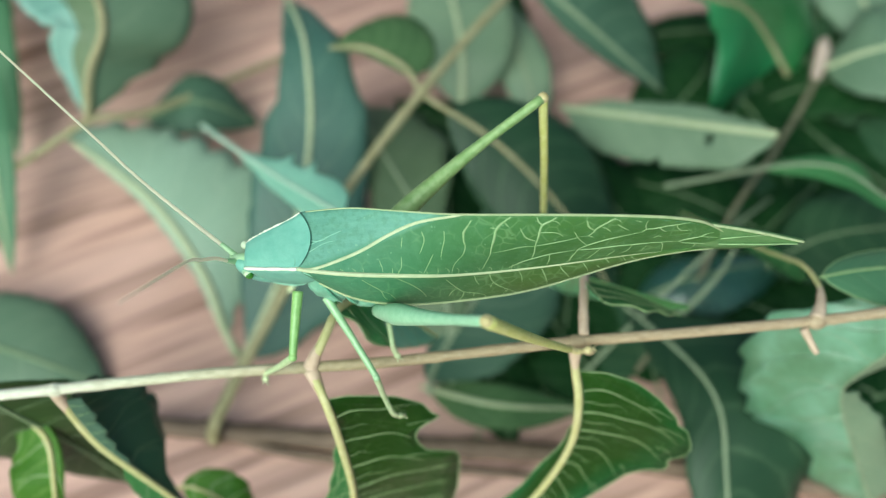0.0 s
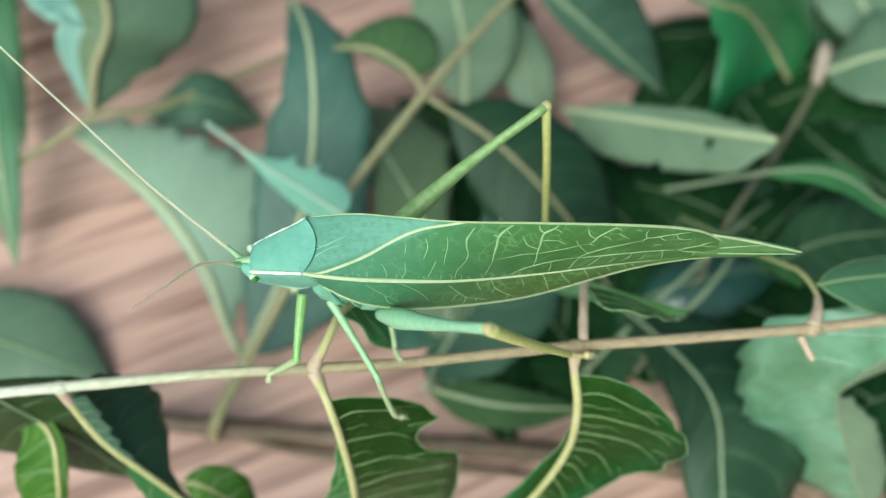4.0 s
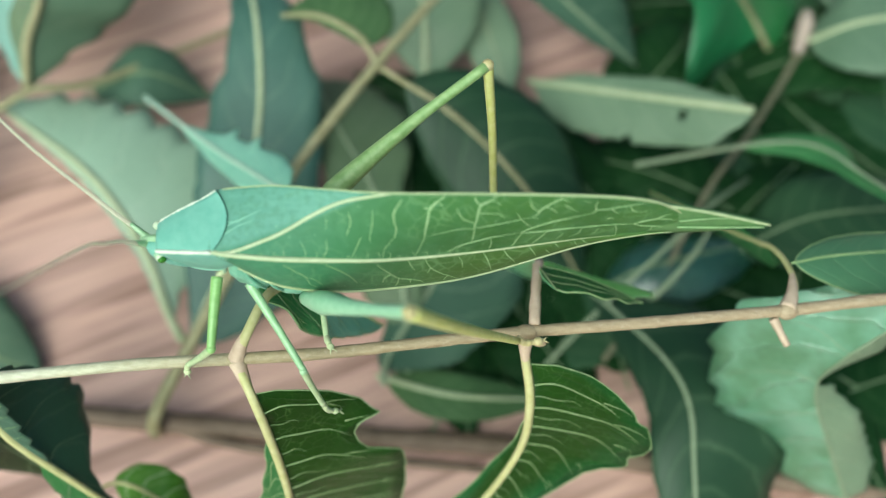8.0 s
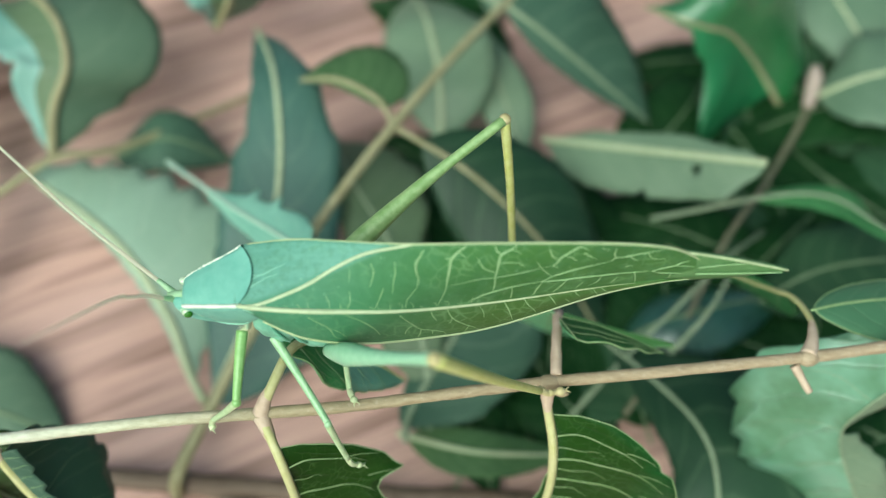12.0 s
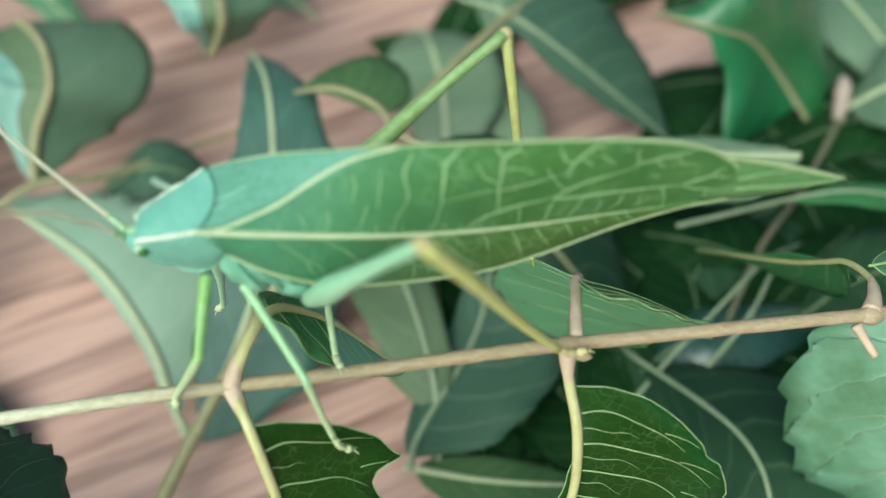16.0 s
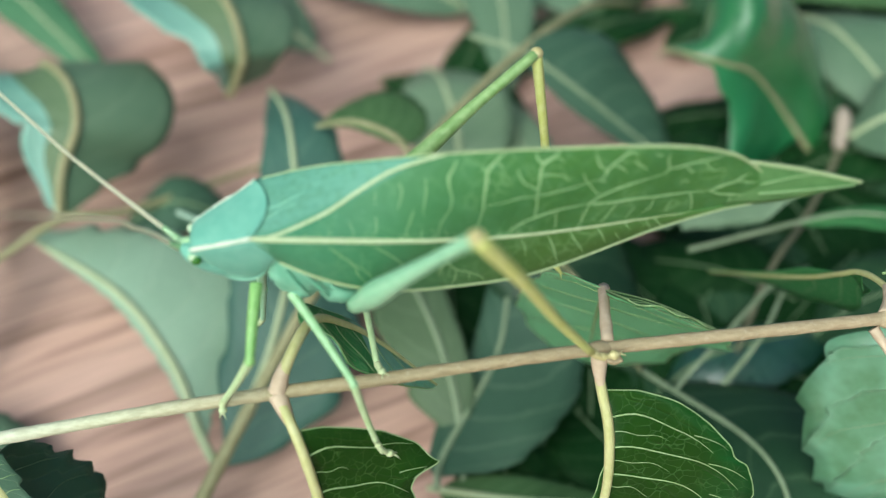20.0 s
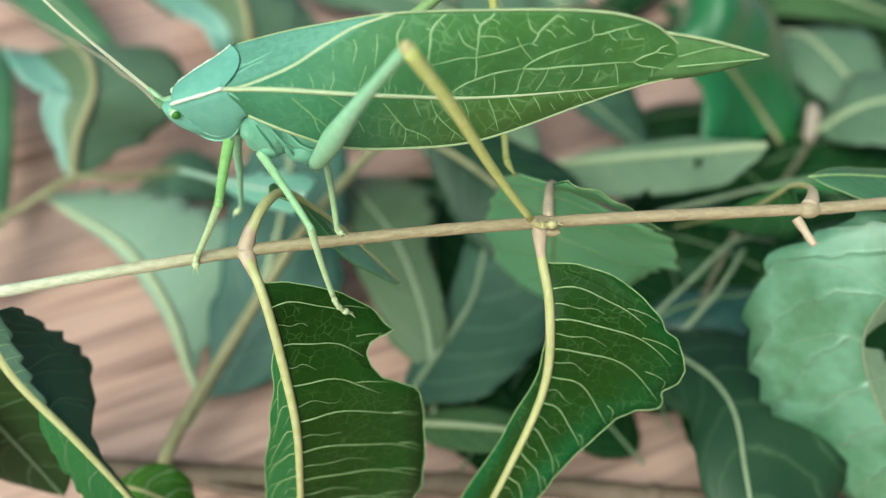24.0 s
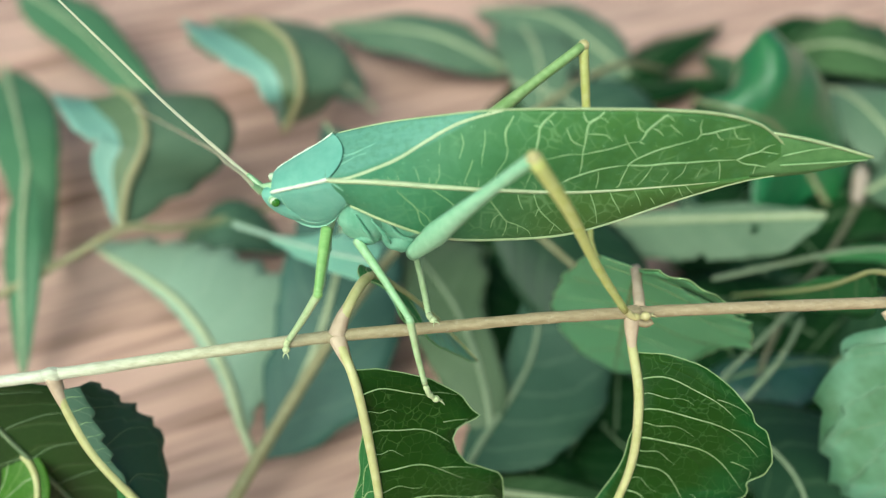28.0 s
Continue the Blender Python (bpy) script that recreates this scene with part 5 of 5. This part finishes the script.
# ---- leaves on the table ----
def build_sprig():
    sprig = thing("neem_sprig", (-33, 51, 8), "olive neem stalk with dark leaflets lying across the pile", "sprig")
    part("stalk", tube([(-34.3, 49.0, 2.5), (-33.0, 51.0, 7.5), (-23.8, 67.4, 15.0), (-15.4, 79.3, 22.0), (-3.4, 96.3, 26.0), (9.7, 114.7, 27.0), (26, 138, 22), (40, 160, 8)], [1.0, 0.8, 0.75, 0.7, 0.6], 60, 8, bumpy=0.1), M["stem"], sprig)
    s = Leaf([(-3.4, 96.3, 26.0), (-6.0, 100.5, 27.0), (-11.9, 104.4, 27.0), (-17.9, 106.3, 25.0)], (0.2, 1, 0.1), 9.0, 1.2, start=0.16, widest=0.35, seed=21)
    leaf_parts(s, sprig, "mid", "pale", "stem", (0.5, 0.3))
    n = Leaf([(-2.9, 95.8, 26.0), (8.4, 90.4, 21.0), (19.0, 81.3, 15.0), (27, 72.0, 6.0)], (0.6, 0.75, 0.3), 11.0, 9.0, start=0.1, widest=0.45, teeth=12, serr=0.05, curl=0.25, seed=22)
    leaf_parts(n, sprig, "deep", "pale", "stem", (0.45, 0.25))
    k = Leaf([(3.4, 108.1, 7.0), (3.2, 116.7, 13.0), (1.1, 130, 14), (-2, 145, 6)], (1, 0, 0.1), 10.0, 8.5, start=0.02, widest=0.4, seed=23)
    leaf_parts(k, sprig, "sage", "mid", "ribpale", (0.5, 0.2))


build_sprig()

loose_leaf([(-32.2, 63, 2.5), (-34.4, 66.6, 5), (-38.2, 75, 9), (-47.2, 86, 12.5), (-63.5, 99, 11.5)], (0.75, 0.66, 0.1), 15.0, 1.6, "pale", "mid", "pale grey-green leaf underside with a toothed margin", ribs=(0.7, 0.35), curl=0.2, teeth=12, serr=0.34, start=0.05, seed=31, left=(-0.7, -0.5, -0.4), right_profile=[(0.05, 0), (0.12, 2), (0.22, 7), (0.38, 14.5), (0.46, 15.6), (0.6, 13), (0.75, 10.5), (0.9, 7.5), (1, 2.5)])
loose_leaf([(-33.0, 57.4, 3.0), (-24.5, 74.8, 11.2), (-21.0, 91.4, 18.9), (-22.3, 108, 24.0), (-27, 122, 20.5)], (1, 0.1, 0.0), 9.5, 8.5, "blue", "pale", "blue-green toothed leaf with a pale midrib", ribs=(0.55, 0.3), curl=0.12, teeth=8, serr=0.12, seed=32, right_profile=[(0.06, 0), (0.1, 4), (0.16, 7.5), (0.25, 10.5), (0.38, 10.5), (0.48, 9.2), (0.6, 8.6), (0.75, 6.5), (0.9, 3.3), (1, 0)], left_profile=[(0.06, 0), (0.25, 6), (0.45, 8.2), (0.6, 7.4), (0.66, 5.2), (0.8, 3.6), (0.92, 2), (1, 0)])
loose_leaf([(-13.6, 69.6, 33.8), (-17.5, 73.5, 31.4), (-25.5, 81.5, 26.7), (-38.2, 95.2, 19.3)], (0.5, 0.8, 0.3), 3.6, 3.4, "teal", "mid", "small torn pale green leaf with a long stalk", ribs=(0.3, 0.42), rib_mat="teal_rib", seed=33, start=0.0, serr=0.0, right_profile=[(0, 1.2), (0.05, 3.2), (0.14, 3.9), (0.26, 3.4), (0.29, 5.0), (0.315, 3.1), (0.4, 2.8), (0.43, 4.2), (0.46, 2.2), (0.55, 1.2), (0.7, 0.3), (1, 0.25)], left_profile=[(0, 3), (0.2, 2.6), (0.4, 2.0), (0.6, 1.0), (0.72, 0.3), (1, 0.25)])
loose_leaf([(20.2, 105.7, 10.6), (34.6, 97.6, 17.7), (50.4, 89.2, 25.0)], (-0.35, -0.85, -0.3), 7.6, 5.5, "sage", "mid", "pale leaf underside with a small hole", ribs=(0.5, 0.55), curl=0.1, teeth=7, serr=0.06, start=0.0, hole=(0.74, 0.35, 0.85), seed=34, right_profile=[(0, 0.3), (0.14, 4.5), (0.17, 5.5), (0.3, 6.8), (0.5, 7.2), (0.53, 5.9), (0.56, 7.4), (0.85, 6.4), (0.97, 2.5), (1, 0.3)], left_profile=[(0, 0.2), (0.25, 2.6), (0.6, 3.4), (0.9, 1.8), (1, 0.2)])
loose_leaf([(6, 126, 26.0), (15.6, 119.8, 25.5), (31.0, 114.4, 14.0), (39.0, 112, 7.0)], (0.6, 0.8, 0.3), 12.5, 3.0, "steel", "pale", "grey-green leaf with a straight pale midrib", rib_mat="ribmid", curl=0.2, start=0.22, seed=35)
loose_leaf([(17.5, 105, 4.0), (14.0, 117, 9.5), (9.0, 136, 8.0)], (1, 0.2, 0.1), 5.0, 4.5, "sage", "mid", "pale grey-green leaf behind the stalk", rib_mat="ribmid", ribs=(0.3, 0.15), seed=57)
# one leaf in two greens: lit half brighter, shaded half darker
loose_leaf([(64.5, 117, 2.5), (58.3, 120.5, 11), (51.5, 119.5, 20), (46, 117.5, 24), (41, 118, 25.5), (36.5, 121, 25)], (0.9, 0.35, 0.35), 9.0, 11.0, "gloss_shaded", "under", "glossy bright green leaf arching up from the pile", left=(0.1, -0.6, -0.8), left_mat="bright", rib_mat="stem", ribs=(0.5, 0.25), curl=0.7, curl_left=0.15, serr=0.01, start=0.0, seed=36, right_profile=[(0, 0.5), (0.06, 8), (0.15, 15), (0.3, 20), (0.45, 19.5), (0.6, 17), (0.75, 13.5), (0.9, 9), (1, 1)], left_profile=[(0, 0.1), (0.14, 0.3), (0.17, 12), (0.3, 17), (0.45, 17), (0.58, 13), (0.7, 5), (0.8, 1), (1, 0.1)])
loose_leaf([(29, 70, 4), (35, 72, 8.5), (44, 74.5, 9), (56, 79, 5)], (0.3, -0.9, 0.1), 6.5, 7.0, "glossblue", "pale", "glossy blue-green leaf under two thin stalks", rib_mat="ribdull", ribs=(0.3, 0.12), curl=0.45, blunt=0.4, seed=58)
loose_leaf([(35.0, 86.5, 15.0), (57.1, 87.2, 20.0), (65.8, 79.8, 22.0), (80, 72, 16.0)], (0.2, -0.9, 0.3), 3.0, 3.2, "under", "pale", "narrow light green leaf", rib_mat="ribmid", ribs=(0.35, 0.12), seed=37, start=0.3)
loose_leaf([(67.2, 116.5, 7.0), (77.1, 116.1, 14.0), (97, 119, 12.0)], (0.2, 1, 0.1), 10.0, 10.0, "dusty", "pale", "grey-green leaf at the edge of the pile", seed=38)
loose_leaf([(50, 76, 5.0), (61.4, 79.4, 12.0), (85, 84, 8.0)], (0.1, 1, 0.1), 7.5, 8.0, "jade", "pale", "blue-green leaf in the pile", rib_mat="ribdull", ribs=(0.3, 0.12), seed=39)
loose_leaf([(26.3, 70, 9.4), (37.4, 53.0, 15), (38.8, 40.5, 12.5), (39, 26, 3.0)], (1, 0.4, 0.1), 14.0, 5.5, "deep", "mid", "large dark leaf with a curved pale midrib", rib_mat="ribmid", ribs=(0.36, 0.14), curl=0.2, seed=40, widest=0.5)
loose_leaf([(-90, 70, 3.0), (-66, 62.0, 6.0), (-52.4, 58.0, 2.0)], (0.15, 1, 0.2), 9.5, 9.0, "dusty", "pale", "dull grey-green leaf lying on the table", rib_mat="ribdull", curl=0.25, widest=0.6, blunt=0.4, seed=41)
loose_leaf([(-78.0, 114, 18.0), (-73.2, 94.6, 15.0), (-70.7, 77.3, 3.0)], (1, 0, 0.2), 3.4, 3.4, "soft", "under", "narrow green leaf standing at the edge", seed=42)
rolled_leaf([(-60, 102.5, 12), (-58.5, 107, 18.5), (-55.2, 111, 24.4), (-57.5, 118, 27), (-64, 126, 25), (-72, 138, 10)], (0.85, 0.45, -0.25), (-0.85, 0.0, -0.4), [(0, 0.5), (0.08, 6), (0.2, 12), (0.35, 15.5), (0.55, 15), (0.8, 11), (0.93, 5), (1, 0)], [(0, 0.3), (0.06, 2.6), (0.2, 7.2), (0.35, 10), (0.5, 11), (0.8, 10), (1, 5)], "curled leaf with olive shade and teal sky sheen painted on", 43, -0.5)
loose_leaf([(-53, 106.0, 6.0), (-42.5, 107.4, 10.0), (-33, 107.9, 3.0)], (0.1, 1, 0.2), 6.0, 5.5, "steel", "pale", "small dull leaf lying behind the stalk", rib_mat="ribdull", ribs=(0.3, 0.12), seed=44)
loose_leaf([(-1.9, 53.6, 9.5), (-0.9, 59.1, 8.6), (6.7, 72.4, 10.9), (9.3, 83.1, 13.6), (11, 96, 9)], (1, -0.2, 0.1), 11.5, 4.0, "steel", "pale", "blue-green leaf with a kinked pale midrib", rib_mat="ribmid", curl=0.15, seed=45, start=0.05)
loose_leaf([(1.5, 56, 4.0), (0.8, 67, 11.0), (-3.4, 81, 14.0), (-10.4, 95.5, 13.0), (-15.2, 109, 7.0)], (1, 0.1, 0.1), 3.2, 7.0, "sagedark", "mid", "grey-green leaf with a pale midrib", rib_mat="ribmid", curl=0.15, seed=46, right_profile=[(0.06, 0), (0.25, 3), (0.45, 3.6), (0.58, 8), (0.72, 11), (0.86, 9.5), (0.95, 6), (1, 0)], left_profile=[(0.06, 0), (0.25, 6), (0.45, 7), (0.7, 4.5), (0.9, 3), (1, 0)])
loose_leaf([(-3.2, 57.5, 3.0), (8.0, 52.8, 7.5), (22, 53.9, 3.0)], (0.1, 1, 0.1), 3.5, 3.5, "mid", "pale", "flat grey-green leaf on the table", seed=47)
loose_leaf([(-116.0, 205.8, 8.0), (-85.1, 168.2, 14.0), (-60, 144, 3.0)], (0.7, 0.7, 0.2), 7.0, 6.0, "soft", "pale", "long green leaf on the table", seed=48)
rolled_leaf([(-35.5, 127.6, 15.5), (-32.6, 126, 21), (-30.8, 125.2, 26.5), (-34, 133, 31), (-44, 146, 28), (-54, 160, 12)], (0.85, 0.4, -0.3), (-0.85, 0.1, -0.4), [(0, 0.5), (0.1, 6), (0.3, 12), (0.6, 12), (0.9, 6), (1, 0)], [(0, 0.3), (0.06, 2.8), (0.2, 7.5), (0.4, 11), (0.6, 12), (0.9, 8), (1, 3)], "curled leaf with a painted teal sky sheen", 49, -0.55)
loose_leaf([(-21, 153, 3.0), (-39.2, 165.6, 12.0), (-64, 192, 5.0)], (0.6, 0.7, 0.1), 9.0, 7.0, "dusty", "pale", "dark leaf on the table", seed=50)
loose_leaf([(10, 166, 3.0), (-10.3, 173.5, 10.0), (-36, 190, 4.0)], (0.3, 0.9, 0.1), 9.0, 8.0, "dusty", "pale", "green leaf on the table", seed=51)
loose_leaf([(36, 162, 3.0), (17.9, 181.7, 9.0), (0, 199, 3.0)], (0.8, 0.6, 0.1), 9.0, 9.0, "dusty", "pale", "grey-green leaf on the table", seed=52)
loose_leaf([(67, 173, 4.0), (76.3, 158.7, 14.0), (100, 156, 6.0)], (0.2, 1, 0.1), 10.0, 8.0, "mid", "pale", "olive dark leaf on the table", seed=53)
loose_leaf([(70.5, 159, 4.0), (73.6, 140.3, 12.0), (84, 118, 5.0)], (1, 0.1, 0.2), 10.0, 8.0, "dusty", "pale", "dull green leaf on the table", seed=54)
loose_leaf([(8.0, 197, 3.0), (13.1, 165.2, 10.0), (13.6, 140, 3.0)], (1, 0, 0.1), 8.0, 8.0, "dusty", "pale", "grey-green leaf on the table", seed=55)
loose_leaf([(-104, 166, 8.0), (-84.6, 127.0, 14.0), (-74, 100, 4.0)], (1, 0.2, 0.1), 7.0, 6.0, "soft", "under", "long green leaf on the table", seed=56)


def build_stalks():
    left = thing("leaf_stalk", (-77, 87, 2), "yellowish brown leaf stalk across the table", "stalk")
    part("stalk", tube([(-120, 60, 1.5), (-75.7, 88.1, 11.2), (-66.1, 94.6, 13.0), (-57.5, 99.4, 15.5), (-49.1, 104, 12.0), (-29.7, 122.7, 4.0), (-20, 131, 1)], [0.8, 0.7, 0.6, 0.4], 60, 8, bumpy=0.1), M["stem"], left)
    brown = thing("branch", (-47, 52, 1.4), "thin greyish brown branch lying on the table", "branch")
    part("bark", tube([(-62, 53.5, 1.6), (-47.3, 52.0, 1.6), (-15.6, 49.4, 1.5), (18.1, 47.2, 1.5), (51.0, 42.9, 1.4), (90, 38, 1.4)], [1.5, 1.6, 1.4, 1.3], 70, 12, bumpy=0.25), M["brown"], brown)
    for x, y in ((-36, 51.3), (-4, 48.7), (30, 45.9)):
        part("knot", ball((x, y, 1.7), (1.7, 1.5, 1.6), 8, 12), M["brown"], brown)
    part("side_shoot", tube([(-36, 51.3, 1.8), (-22, 47.4, 1.2), (-2, 45.6, 0.8), (20, 43.5, 0.7)], [0.8, 0.7, 0.5], 30, 8, bumpy=0.2), M["brown"], brown)
    bud = thing("leaf_stalk", (68, 119, 2), "pinkish budded stalk between the leaves", "stalk")
    part("stalk", tube([(69, 121, 5), (66.3, 113.7, 7.0), (55.9, 97.4, 9.0), (46.5, 84.2, 12.0), (38, 70, 8), (30, 60, 3)], [0.6, 0.45, 0.45, 0.4], 40, 8, bumpy=0.15), M["stalk"], bud)
    part("bud", tube([(66.6, 114.5, 7.5), (68, 118.5, 9.5), (68.8, 121.5, 10)], [1.0, 1.5, 0.8], 12, 8, bumpy=0.4), M["bud"], bud)
    side = thing("leaf_stalk", (30, 66, 2), "forked olive stalk under the leaves", "stalk")
    part("stalk", tube([(20, 58, 2), (29.8, 65.7, 11.0), (37.9, 72.2, 15.0), (45.2, 78.9, 16.0), (55, 90, 6)], [0.36, 0.34, 0.3], 30, 8, bumpy=0.1), M["ribmid"], side)
    part("stalk", tube([(31, 62, 8.0), (40.9, 70.2, 14.0), (46.2, 77.9, 15.0)], [0.4, 0.4, 0.3], 20, 8, bumpy=0.1), M["ribmid"], side)


build_stalks()


def build_pile():
    """The lower layers of the heap, each leaf on its own."""
    rng = random.Random(7)
    for k in range(150):
        x, y = rng.uniform(-2, 118), rng.uniform(52, 178)
        if (x < 34 and 98 < y < 135) or (y > 130 and x < 62 and k % 3) or (x < 40 and y < 56):
            continue
        a = rng.uniform(0, 2 * math.pi)
        ln = rng.uniform(14, 25)
        d = Vector((math.cos(a), math.sin(a), 0))
        z0, z1 = rng.uniform(0.8, 3), rng.uniform(2.5, 7)
        rib = [Vector((x, y, z0)) - d * ln, Vector((x, y, z1)) + Vector((-d.y, d.x, 0)) * rng.uniform(-4, 4), Vector((x, y, z0)) + d * ln]
        # mostly the darkened leaf colour, for the shaded gaps of the heap
        kind = rng.choice(("dark", "dark", "dark", "dark", "dark", "jade", "jade"))
        words = {"dark": "dark green leaf in the heap", "jade": "blue-green leaf in the heap"}[kind]
        loose_leaf([tuple(p) for p in rib], (-d.y, d.x, rng.uniform(-0.3, 0.3)), rng.uniform(6, 9), rng.uniform(5, 9), kind, "pale", words, group="leaves in the heap", rib_mat="ribdull", ribs=(0.2, 0.07), seed=100 + k, curl=rng.uniform(0.1, 0.3))


build_pile()


def motions():
    for ob, size in ((far_antenna, 0.8), (near_antenna, 1.2)):
        at = ob.matrix_basis.translation.copy()
        walk(ob, [(t, Matrix.Translation(at) @ pose(0, 0, 0, size * a, 0, size * b)) for t, a, b in ((0, 0, 0), (5, 0.6, 0.4), (8, 1.0, 0.6), (11, 0.4, -0.4), (17, 0.0, 0.0), (22, 0.3, 0.2), (28, 0, 0))])


motions()
